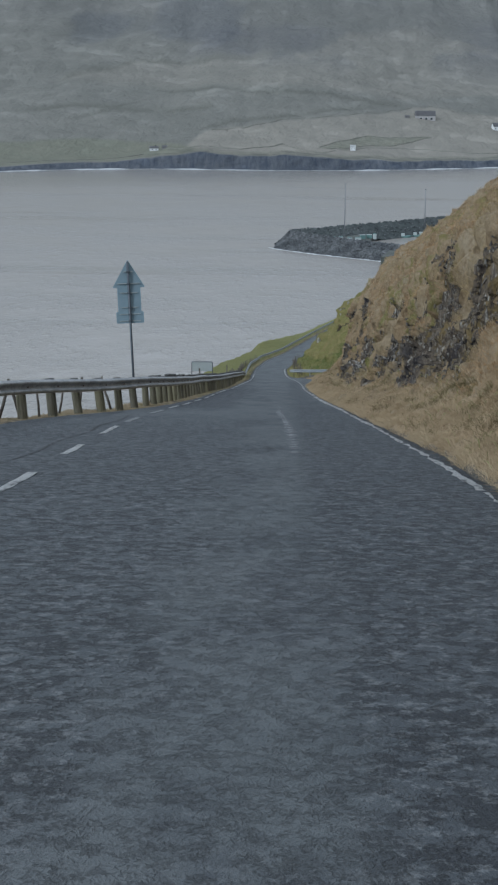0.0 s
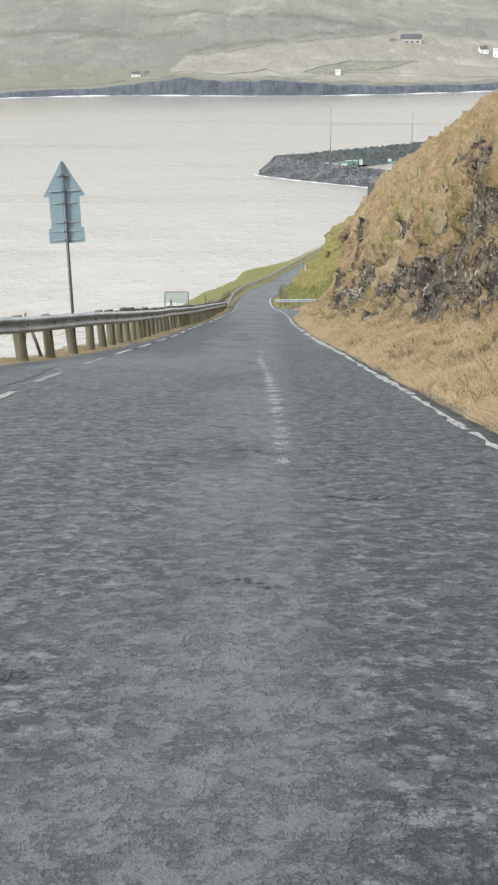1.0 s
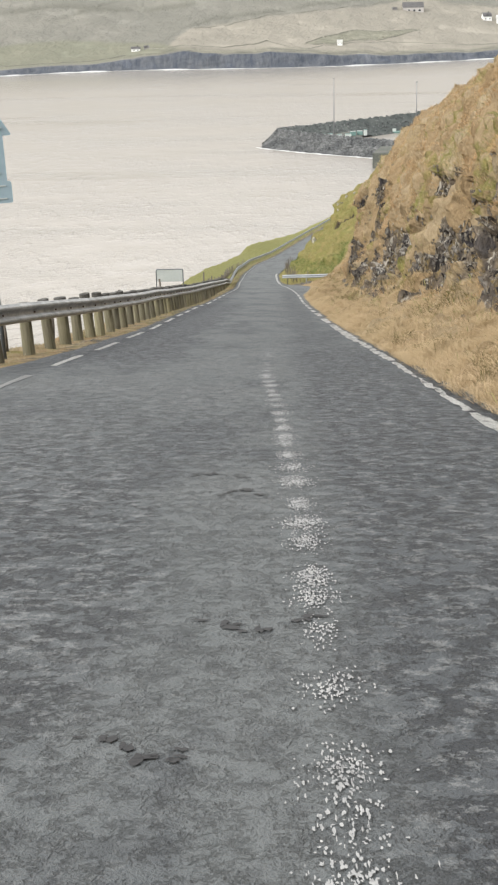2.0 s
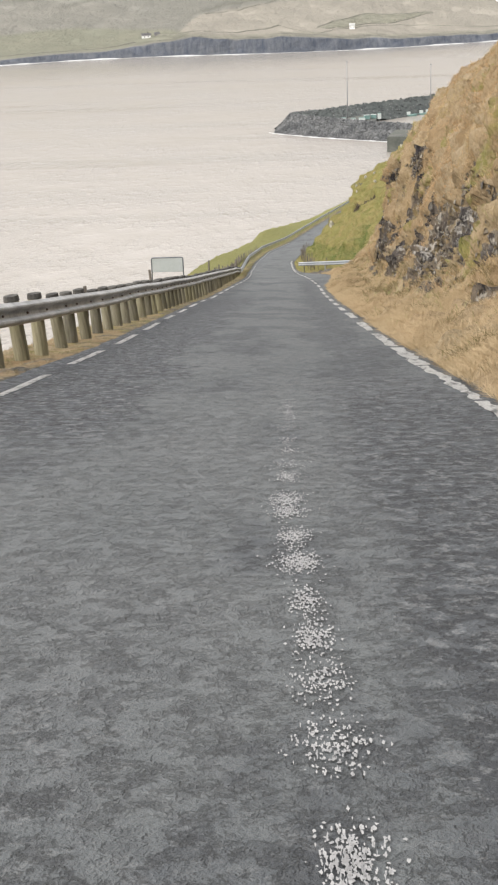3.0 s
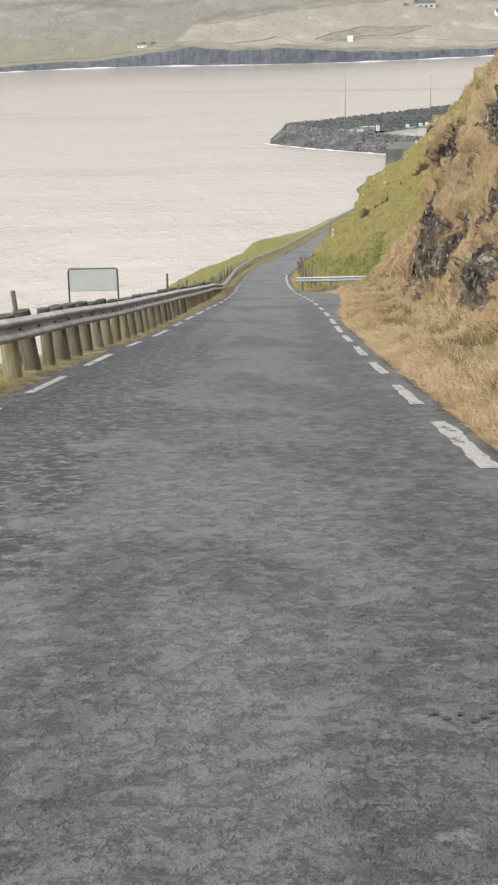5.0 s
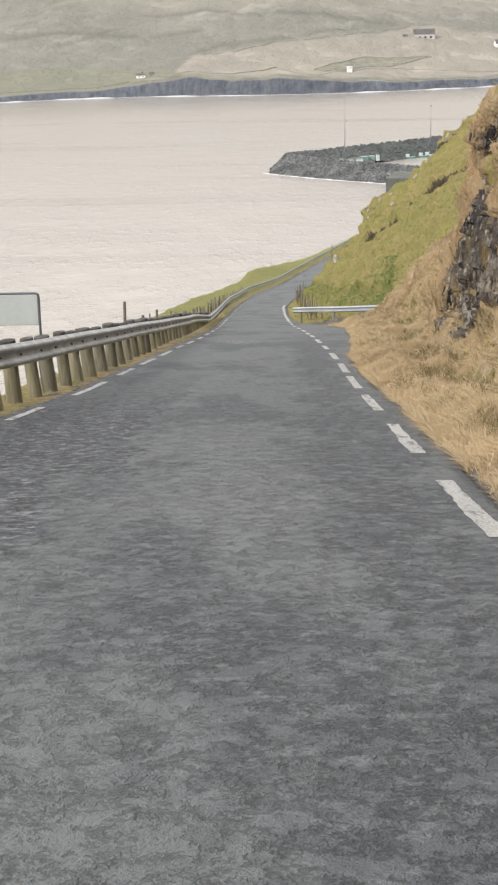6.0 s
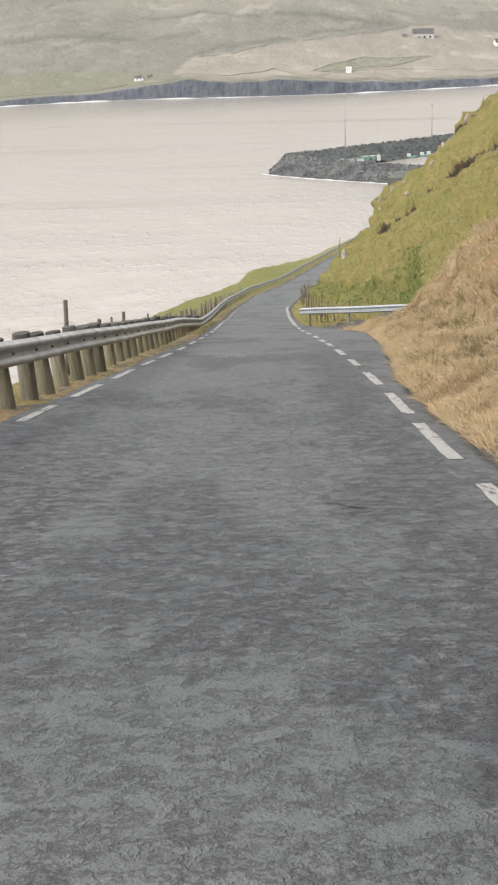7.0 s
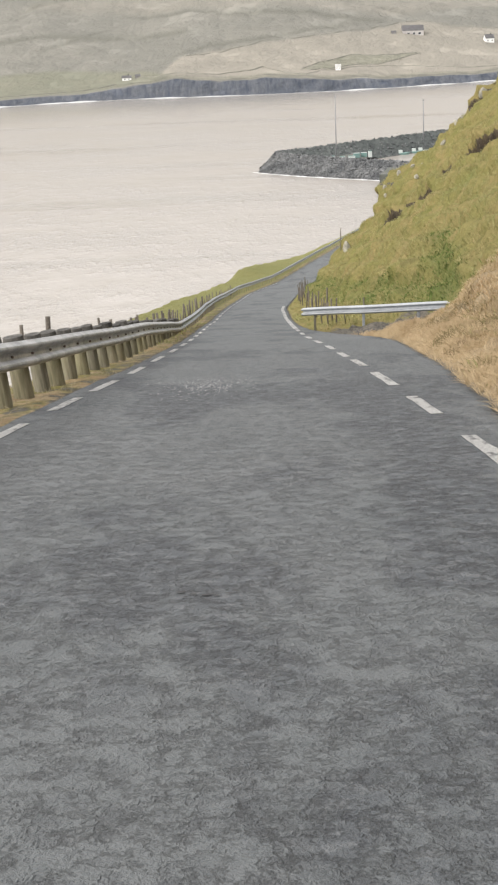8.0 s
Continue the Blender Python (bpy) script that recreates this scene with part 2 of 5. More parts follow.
def blade_material(name, a, b, c, drift=None):
    m, t, p = material(name, 0.85)
    p.inputs["Specular IOR Level"].default_value = 0.15
    r = island(t)
    k = rgb_mix(t, r, a, b)
    k = rgb_mix(t, noise_fac(t, coords(t, (1.0, 1.0, 0.6)), 0.9, 5, 0.62, 0.5, 0.66), k, c)
    if drift:
        k = rgb_mix(t, math_node(t, "MULTIPLY", noise_fac(t, coords(t, (1.0, 1.0, 0.7)), 0.33, 4, 0.6, 0.46, 0.60), 0.75), k, drift)
    t.links.new(k, p.inputs["Base Color"])
    return m


def post_material():
    m, t, p = material("weathered_round_timber", 0.88)
    v = coords(t, (1.0, 1.0, 0.08))
    streak = noise_fac(t, v, 22, 5, 0.65)
    blot = noise_fac(t, coords(t), 5, 4)
    c = rgb_mix(t, streak, (0.082, 0.076, 0.060), (0.20, 0.185, 0.148))
    c = rgb_mix(t, math_node(t, "MULTIPLY", blot, 0.5), c, (0.13, 0.125, 0.075))
    # some trunks are yellow with algae, some brown, some silver
    own = t.nodes.new("ShaderNodeObjectInfo").outputs["Random"]
    yellow = math_node(t, "MULTIPLY", math_node(t, "FRACT", math_node(t, "MULTIPLY", own, 7.31)), 0.5)
    c = rgb_mix(t, yellow, c, rgb_mix(t, streak, (0.135, 0.122, 0.062), (0.26, 0.235, 0.135)))
    h = t.nodes.new("ShaderNodeHueSaturation")
    r = t.nodes.new("ShaderNodeObjectInfo").outputs["Random"]
    t.links.new(math_node(t, "ADD", math_node(t, "MULTIPLY", r, 0.65), 0.72), h.inputs["Value"])
    t.links.new(c, h.inputs["Color"])
    t.links.new(h.outputs[0], p.inputs["Base Color"])
    bump(t, p, streak, 0.6, 0.01)
    return m


FADED_PAINT = mottled("faded_road_paint", (0.27, 0.275, 0.28), (0.42, 0.425, 0.425), 9, 0.75, 0, 50, 0.003)
ASPHALT, PAINT, GROUND, SEA = asphalt_material(), worn_paint_material(), ground_material(), sea_material()
FAR_LAND, TIMBER = far_land_material(), post_material()
STEEL = mottled("weathered_galvanised_steel", (0.21, 0.213, 0.215), (0.50, 0.503, 0.50), 2.2, 0.5, 0.3, 22, 0.003)
NEW_STEEL = mottled("bright_galvanised_steel", (0.24, 0.262, 0.285), (0.36, 0.385, 0.41), 1.2, 0.45, 0.4, 12, 0.001)
BOLT = mottled("rusty_bolt", (0.08, 0.06, 0.05), (0.16, 0.12, 0.1), 20, 0.7, 0.6)
SIGN_BACK = mottled("grey_blue_painted_metal", (0.185, 0.255, 0.295), (0.235, 0.305, 0.345), 1.2, 0.55, 0.0, 9, 0.001)
SIGN_POLE = mottled("dull_grey_tube", (0.085, 0.10, 0.115), (0.14, 0.155, 0.17), 3, 0.5, 0.5, 20)
BOARD_BACK = mottled("pale_grey_metal_sheet", (0.33, 0.37, 0.37), (0.40, 0.43, 0.43), 1.5, 0.5, 0.1, 10, 0.001)
STAKE = mottled("grey_split_timber", (0.065, 0.057, 0.048), (0.15, 0.132, 0.11), 4, 0.9, 0, 30, 0.006, per_object=0.3)
STAKE_TOP = mottled("dark_weathered_end_grain", (0.030, 0.029, 0.027), (0.085, 0.082, 0.075), 7, 0.9, 0, 40, 0.004, per_object=0.4)
WIRE = mottled("dull_wire", (0.12, 0.12, 0.12), (0.2, 0.2, 0.2), 5, 0.5, 0.8)
TAR = mottled("dark_tar", (0.018, 0.018, 0.02), (0.032, 0.032, 0.034), 3, 0.6, 0, 30, 0.003)
PALE_STONE = mottled("pale_lichen_stone", (0.17, 0.16, 0.13), (0.42, 0.40, 0.33), 2.5, 0.9, 0, 14, 0.02, per_object=0.2)


def shard_material():
    m, t, p = material("broken_basalt_shards", 0.9)
    v = coords(t)
    r = island(t)
    c = rgb_mix(t, r, (0.055, 0.045, 0.036), (0.18, 0.148, 0.108))
    c = rgb_mix(t, math_node(t, "GREATER_THAN", math_node(t, "FRACT", math_node(t, "MULTIPLY", r, 7.3)), 0.66), c, (0.20, 0.148, 0.075))
    c = rgb_mix(t, noise_fac(t, v, 0.5, 5, 0.6, 0.48, 0.58), c, (0.045, 0.04, 0.042))
    c = rgb_mix(t, math_node(t, "MULTIPLY", noise_fac(t, v, 16, 4, 0.7), 0.5), c, (0.25, 0.225, 0.18))
    t.links.new(c, p.inputs["Base Color"])
    bump(t, p, noise_fac(t, v, 22, 3), 0.6, 0.02)
    return m


SHARDS = shard_material()
PALE_SHARDS = mottled("lichen_grey_shards", (0.15, 0.135, 0.11), (0.33, 0.31, 0.265), 2.0, 0.9, 0, 9, 0.03, per_island=0.4)
DARK_ROCK = mottled("dark_basalt_rock", (0.045, 0.044, 0.046), (0.15, 0.14, 0.128), 1.6, 0.9, 0, 9, 0.03, per_object=0.25)
ARMOUR = mottled("sea_worn_basalt_boulders", (0.062, 0.066, 0.070), (0.165, 0.168, 0.168), 0.2, 0.85, 0, 1.2, 0.1, per_island=0.34)
DARK_ARMOUR = mottled("dark_boulder_slope", (0.05, 0.058, 0.056), (0.095, 0.104, 0.098), 0.2, 0.85, 0, 1.2, 0.1)
CONCRETE = mottled("stained_concrete", (0.062, 0.068, 0.060), (0.125, 0.128, 0.112), 0.15, 0.9, 0, 1.5, 0.05)
FOAM = mottled("sea_foam", (0.36, 0.365, 0.36), (0.60, 0.61, 0.61), 0.2, 0.9, 0, 2.0, 0.05)
WHITE_WALL = mottled("white_painted_wall", (0.66, 0.66, 0.64), (0.78, 0.78, 0.76), 0.3, 0.8, 0, 4)
GREY_WALL = mottled("grey_barn_cladding", (0.17, 0.165, 0.165), (0.25, 0.24, 0.235), 0.3, 0.8, 0, 4)
PALE_BARN = mottled("pale_barn_cladding", (0.34, 0.32, 0.31), (0.44, 0.42, 0.40), 0.3, 0.8, 0, 4)
DARK_ROOF = mottled("dark_roof_sheeting", (0.19, 0.185, 0.19), (0.24, 0.235, 0.235), 0.3, 0.8, 0, 4)
WINDOW_DARK = mottled("dark_window_glass", (0.03, 0.035, 0.04), (0.05, 0.055, 0.06), 0.5, 0.15)
GREEN_PAINT = mottled("green_painted_steel", (0.12, 0.205, 0.19), (0.17, 0.265, 0.245), 0.3, 0.6, 0, 3)
PALE_PAINT = mottled("pale_painted_steel", (0.40, 0.44, 0.42), (0.52, 0.55, 0.53), 0.3, 0.6, 0, 3)
MAST_GREY = mottled("pale_grey_mast", (0.19, 0.19, 0.20), (0.26, 0.26, 0.27), 0.5, 0.6, 0.0, 4)
WALL_STONE = mottled("dark_dry_stone", (0.19, 0.188, 0.162), (0.27, 0.26, 0.22), 0.4, 0.95, 0, 3, 0.1)
STRAW_BLADE = blade_material("dry_straw_grass", (0.49, 0.385, 0.25), (0.37, 0.28, 0.165), (0.25, 0.18, 0.095), (0.42, 0.33, 0.205))
EDGE_BLADE = blade_material("short_roadside_grass", (0.34, 0.295, 0.20), (0.22, 0.19, 0.12), (0.19, 0.18, 0.095))
RUST_BLADE = blade_material("withered_brown_grass", (0.465, 0.315, 0.168), (0.36, 0.215, 0.102), (0.19, 0.128, 0.066), (0.335, 0.275, 0.13))
TUFT_BLADE = blade_material("olive_brown_tuft_grass", (0.17, 0.145, 0.065), (0.11, 0.085, 0.042), (0.20, 0.17, 0.085))
FRESH_BLADE = blade_material("light_green_grass", (0.24, 0.24, 0.10), (0.195, 0.205, 0.08), (0.275, 0.255, 0.125))
DEEP_BLADE = blade_material("deep_green_grass", (0.10, 0.14, 0.036), (0.075, 0.11, 0.03), (0.14, 0.15, 0.045))
GREEN_BLADE = blade_material("short_green_grass", (0.29, 0.27, 0.12), (0.18, 0.187, 0.072), (0.37, 0.30, 0.16), (0.205, 0.215, 0.085))

# ---------------------------------------------------------------- plan: the road's line, heights and the hill's cross-sections
def table(pairs):
    ys, vs = zip(*pairs)
    dense = np.arange(-60, 460, 0.5)
    vals = np.interp(dense, ys, vs)
    k = np.hanning(17)
    vals = np.convolve(np.pad(vals, 8, mode="reflect", reflect_type="odd"), k / k.sum(), mode="valid")
    return lambda y: np.interp(y, dense, vals)


road_z = table([(-60, 114.8), (0, 103.2), (9, 101.46), (14, 100.53), (29, 97.6), (44, 94.64), (61, 91.28), (82, 87.03), (100, 83.7),
                (128, 78.3), (145, 75.1), (155, 73.4), (172, 70.35), (200, 65.8), (232, 60.8), (250, 58.6), (268, 56.6), (290, 54.2), (330, 50.5), (460, 43)])
line_left = table([(-60, -2.4), (13, -2.4), (19, -2.65), (25, -2.88), (31, -3.0), (40, -2.85), (50, -2.64), (58, -2.64), (65, -2.72), (71, -2.80), (77, -2.83), (84, -2.75), (90, -2.62), (97, -2.48), (101, -2.36), (106, -2.35), (112, -2.37), (118, -2.44), (128, -2.66), (138, -2.88), (152, -2.96),
                   (172, -3.1), (200, -2.4), (215, -1.3), (232, 0.0), (250, 2.0), (268, 4.3), (290, 7.4), (330, 14), (460, 44)])
line_right = table([(-60, 2.15), (17, 2.1), (24, 1.97), (32, 1.82), (41, 1.62), (47, 1.45), (56, 1.3), (64, 1.22), (72, 1.2), (80, 1.2), (88, 1.18), (92, 1.14), (96, 1.08), (101, 0.98), (106, 0.86), (111, 0.74),
                    (118, 0.47), (129, 0.28), (145, 0.1), (160, -0.02), (170, 0.12), (195, 1.0), (215, 2.7), (250, 6.0), (268, 8.2), (290, 11.4), (330, 18), (460, 48)])
edge_left = table([(-60, -5.3), (27, -5.3), (31, -4.9), (35, -4.0), (40, -3.35), (50, -2.92), (58, -2.86), (65, -2.93), (71, -3.0), (77, -3.03), (84, -2.95), (90, -2.82), (97, -2.68), (106, -2.56), (118, -2.65), (128, -2.88), (138, -3.1), (152, -3.18),
                   (172, -3.35), (200, -2.65), (215, -1.55), (232, -0.25), (250, 1.75), (268, 4.05), (290, 7.1), (330, 13.7), (460, 43.7)])
edge_right = table([(-60, 2.35), (20, 2.28), (30, 2.02), (45, 1.68), (54, 1.5), (60, 1.45), (70, 1.43), (80, 1.5), (87, 1.44), (91, 1.45), (95, 1.7), (98, 1.84), (101, 1.95), (105, 2.1), (110, 2.25), (114.7, 2.3), (118.6, 1.8), (122, 1.05), (130, 0.52),
                    (140, 0.35), (160, 0.2), (170, 0.35), (195, 1.3), (215, 3.0), (250, 6.3), (268, 8.5), (290, 11.7), (330, 18.3), (460, 48.3)])
rail_x = table([(-60, -6.4), (0, -6.2), (28, -5.85), (31, -5.6), (34, -5.0), (37, -4.35), (40, -4.0), (43, -3.85), (50, -3.62), (63, -3.52), (75, -3.56), (82, -3.45), (90, -3.28), (96, -3.2), (100, -3.2), (110, -3.22), (118, -3.32),
                (128, -3.5), (145, -3.8), (172, -4.1), (200, -3.4), (215, -2.3), (232, -1.0), (250, 1.0), (268, 3.3), (290, 6.3), (330, 13), (460, 43)])

rail_sag = table([(-60, 0.08), (28, 0.10), (36, 0.10), (40, 0.13), (46, 0.13), (52, 0.08), (58, 0.05), (62, 0.055), (68, 0.07), (74, 0.09), (80, 0.11), (86, 0.085), (92, 0.035), (98, -0.015), (104, -0.06), (112, -0.10), (118, -0.16), (123, -0.23), (128, -0.31), (135, -0.31), (145, -0.21), (155, -0.12), (170, -0.04), (200, 0), (460, 0)])
# each section: y, then (x, height over the road) from the asphalt's edge up the slope
SECTIONS = [
    (-60, (2.35, -0.03), (3.0, 0.1), (3.9, 0.3), (4.6, 0.9), (5.0, 2.5), (5.4, 4.4), (6.6, 6.2), (8.4, 8.2), (12.8, 12.3), (26, 24)),
    (40, (1.72, -0.03), (2.25, 0.1), (3.0, 0.27), (3.85, 0.88), (4.65, 2.5), (5.0, 4.4), (6.3, 5.8), (8.2, 7.6), (12.8, 11.2), (26, 22)),
    (58, (1.44, -0.03), (1.95, 0.1), (2.42, 0.24), (3.2, 0.9), (4.08, 2.4), (4.6, 4.0), (5.7, 5.5), (7.7, 7.6), (12.4, 11.2), (26, 22)),
    (75, (1.43, -0.03), (2.0, 0.1), (2.6, 0.25), (3.28, 0.9), (3.98, 2.3), (4.55, 4.0), (5.4, 5.5), (7.4, 7.8), (12.0, 11.5), (26, 22)),
    (90, (1.66, -0.03), (2.1, 0.1), (3.2, 0.3), (3.75, 0.9), (4.0, 2.4), (4.2, 4.0), (4.75, 5.5), (6.95, 8.0), (12.3, 11.7), (24, 21)),
    (95, (1.8, -0.03), (2.2, 0.1), (3.1, 0.25), (3.5, 0.6), (3.9, 1.8), (4.35, 3.4), (5.0, 5.2), (7.3, 7.9), (12.6, 11.6), (24, 20)),
    (103, (1.9, -0.03), (2.3, 0.1), (3.4, 0.3), (4.2, 0.7), (4.9, 1.5), (5.8, 2.6), (7.0, 4.0), (9.0, 6.0), (14.0, 10.2), (24, 18)),
    (112, (2.3, -0.03), (2.6, 0.05), (3.05, 0.4), (3.45, 0.85), (3.9, 1.2), (4.45, 1.75), (5.05, 2.35), (7.2, 4.2), (13.6, 10.0), (24, 18)),
    (118, (1.22, -0.03), (2.0, 0.0), (3.5, 0.1), (4.4, 0.7), (5.0, 1.6), (6.0, 2.7), (7.2, 4.0), (9.0, 5.8), (13.5, 10.0), (24, 18)),
    (150, (0.28, -0.03), (0.8, 0.1), (1.6, 0.35), (2.6, 1.2), (4.0, 2.6), (6.0, 4.5), (8.0, 6.4), (10.0, 8.1), (14.0, 12.0), (26, 23)),
    (160, (0.2, -0.03), (0.7, 0.1), (1.4, 0.45), (2.6, 1.5), (4.0, 2.8), (6.0, 4.7), (8.2, 6.4), (10.4, 8.2), (14.0, 11.9), (26, 23)),
    (168, (0.33, -0.03), (0.8, 0.1), (1.4, 0.5), (2.6, 1.7), (4.0, 3.0), (5.5, 4.5), (7.0, 5.9), (10.0, 8.7), (13.5, 11.8), (28, 23)),
    (174, (0.45, -0.03), (0.9, 0.1), (1.5, 0.5), (2.7, 2.0), (4.1, 3.7), (5.65, 5.2), (6.65, 7.3), (9.45, 9.3), (13.6, 13.4), (28, 24.5)),
    (182, (0.75, -0.03), (1.2, 0.1), (1.9, 0.4), (3.2, 1.6), (4.6, 2.9), (6.2, 4.5), (7.8, 6.2), (10.8, 8.8), (14.0, 12.0), (28, 25)),
    (193, (1.25, -0.03), (1.7, 0.1), (2.5, 0.4), (4.0, 1.4), (5.5, 2.6), (7.2, 4.0), (9.0, 5.4), (12.0, 7.8), (16.0, 11.2), (30, 22)),
    (200, (1.6, -0.03), (2.2, 0.1), (3.5, 0.5), (5.0, 1.4), (7.0, 2.6), (9.0, 4.0), (11.0, 5.4), (14.0, 7.6), (19.0, 11), (32, 20)),
    (240, (5.3, -0.03), (5.9, 0.1), (7.2, 0.5), (9.2, 1.4), (12, 2.6), (15, 4.0), (18, 5.4), (22, 7.6), (28, 11), (40, 20)),
    (300, (13.3, -0.03), (13.9, 0.1), (15.2, 0.5), (17.2, 1.4), (20, 2.6), (23, 4.0), (26, 5.4), (30, 7.6), (36, 11), (48, 20)),
    (460, (48.3, -0.03), (48.9, 0.1), (50.2, 0.5), (52.2, 1.4), (55, 2.6), (58, 4.0), (61, 5.4), (65, 7.6), (71, 11), (83, 20)),
]
SECTION_Y = np.array([s[0] for s in SECTIONS], float)
SECTION_P = np.array([s[1:] for s in SECTIONS], float)


def hash3(i, j, k, seed=0):
    n = (i * 374761393 + j * 668265263 + k * 2147483647 + seed * 1274126177) & 0xFFFFFFFF
    n = ((n ^ (n >> 13)) * 73244475) & 0xFFFFFFFF
    n = ((n ^ (n >> 16)) * 73244475) & 0xFFFFFFFF
    return ((n ^ (n >> 15)) & 0xFFFFFF) / float(0xFFFFFF)


def value_noise(p, seed=0):
    f = np.floor(p).astype(np.int64)
    t = p - f
    t = t * t * (3 - 2 * t)
    out = 0.0
    for a in (0, 1):
        for b in (0, 1):
            for c in (0, 1):
                w = (t[..., 0] if a else 1 - t[..., 0]) * (t[..., 1] if b else 1 - t[..., 1]) * (t[..., 2] if c else 1 - t[..., 2])
                out = out + w * hash3(f[..., 0] + a, f[..., 1] + b, f[..., 2] + c, seed)
    return out


def fbm(p, octaves=4, seed=0):
    out, amp, total = 0.0, 1.0, 0.0
    for o in range(octaves):
        out, total = out + amp * value_noise(p * 2.03 ** o + 17.3 * o, seed + o), total + amp
        amp *= 0.5
    return out / total


def cells(p, seed=0):
    """The distance to the nearest of scattered points, that point's own random number and a slanting facet round it."""
    f = np.floor(p).astype(np.int64)
    best, mark, tilt = np.full(p.shape[:-1], 9.0), np.zeros(p.shape[:-1]), np.zeros(p.shape[:-1])
    for a in (-1, 0, 1):
        for b in (-1, 0, 1):
            for c in (-1, 0, 1):
                i, j, k = f[..., 0] + a, f[..., 1] + b, f[..., 2] + c
                q = np.stack([i + hash3(i, j, k, seed), j + hash3(i, j, k, seed + 1), k + hash3(i, j, k, seed + 2)], -1)
                d = ((q - p) ** 2).sum(-1)
                near = d < best
                best, mark = np.where(near, d, best), np.where(near, hash3(i, j, k, seed + 3), mark)
                lean = np.stack([hash3(i, j, k, seed + s) - 0.5 for s in (4, 5, 6)], -1)
                tilt = np.where(near, ((p - q) * lean).sum(-1), tilt)
    return np.sqrt(best), mark, tilt


def smooth(lo, hi, v):
    t = np.clip((v - lo) / (hi - lo), 0, 1)
    return t * t * (3 - 2 * t)


def sheet(name, grid, mat, attributes=(), flat=None):
    """A mesh from a grid of places, with named values at its corners; flat: where faces stay unsmoothed."""
    rows, cols = grid.shape[:2]
    idx = np.arange(rows * cols).reshape(rows, cols)
    quads = np.stack([idx[:-1, :-1], idx[:-1, 1:], idx[1:, 1:], idx[1:, :-1]], -1).reshape(-1, 4)
    me = mesh_of(name, grid.reshape(-1, 3), quads, mat)
    for key, values in attributes:
        layer = me.attributes.new(key, "FLOAT", "POINT")
        layer.data.foreach_set("value", np.ascontiguousarray(values.reshape(-1), np.float32))
    soft = np.ones(len(quads), bool) if flat is None else ~flat[:-1, :-1].reshape(-1)
    me.polygons.foreach_set("use_smooth", soft)
    return new(name, me)


def mesh_of(name, verts, faces, mat, soft=True):
    """A mesh from arrays of places and of faces that all have the same number of corners."""
    me = bpy.data.meshes.new(name)
    verts, faces = np.asarray(verts, np.float32), np.asarray(faces, np.int32)
    n, k = faces.shape
    me.vertices.add(len(verts))
    me.vertices.foreach_set("co", verts.reshape(-1))
    me.loops.add(n * k)
    me.loops.foreach_set("vertex_index", faces.reshape(-1))
    me.polygons.add(n)
    me.polygons.foreach_set("loop_start", np.arange(0, n * k, k, dtype=np.int32))
    me.update(calc_edges=True)
    me.polygons.foreach_set("use_smooth", np.full(n, soft))
    me.materials.append(mat)
    return me


def part(name, bm, mat, parent=None, label=""):
    me = bpy.data.meshes.new(name)
    bm.to_mesh(me)
    bm.free()
    me.materials.append(mat)
    ob = new(name, me)
    ob.parent = parent
    return tagged(ob, label)


def shared(name, me, parent, m):
    ob = new(name, me)
    ob.parent = parent
    ob.matrix_basis = m
    return ob


def thing(name, place, label, category, group="", kind=""):
    ob = new(name)
    ob.empty_display_size = 0.2
    ob.location = place
    return tagged(ob, label, category, group, kind)


def box_bm(size, centre=(0, 0, 0), bevel=0.0, bm=None):
    bm = bm or bmesh.new()
    made = bmesh.ops.create_cube(bm, size=1.0, matrix=Matrix.Translation(centre) @ Matrix.Diagonal((*size, 1)))
    if bevel:
        edges = list({e for v in made["verts"] for e in v.link_edges})
        bmesh.ops.bevel(bm, geom=edges, offset=bevel, segments=2, affect="EDGES")
    return bm


def tube_bm(points, radius, sides=8, bm=None, taper=None):
    """A round bar through points."""
    bm = bm or bmesh.new()
    pts, rings = [Vector(p) for p in points], []
    for n, p in enumerate(pts):
        way = (pts[min(n + 1, len(pts) - 1)] - pts[max(n - 1, 0)]).normalized()
        side = way.cross(Vector((0, 0, 1)) if abs(way.z) < 0.95 else Vector((0, 1, 0))).normalized()
        up = side.cross(way)
        r = taper[n] if taper else radius
        rings.append([bm.verts.new(p + r * (math.cos(a) * side + math.sin(a) * up)) for a in (2 * math.pi * k / sides for k in range(sides))])
    for a, b in zip(rings, rings[1:]):
        for k in range(sides):
            f = bm.faces.new((a[k], a[(k + 1) % sides], b[(k + 1) % sides], b[k]))
            f.smooth = True
    bm.faces.new(rings[0][::-1])
    bm.faces.new(rings[-1])
    bmesh.ops.recalc_face_normals(bm, faces=bm.faces)
    return bm


def rock_bm(size, seed, bm=None, detail=2, rough=0.35):
    """A broken stone."""
    bm = bm or bmesh.new()
    made = bmesh.ops.create_icosphere(bm, subdivisions=detail, radius=0.5)
    for v in made["verts"]:
        n = noise.noise(v.co * 2.1 + Vector((seed * 7.3, seed * 3.1, seed))) + 0.5 * noise.noise(v.co * 5 + Vector((seed, 0, 9)))
        v.co *= 1 + rough * n
        v.co = Vector((v.co.x * size[0], v.co.y * size[1], v.co.z * size[2]))
    return bm


rng = random.Random(7)

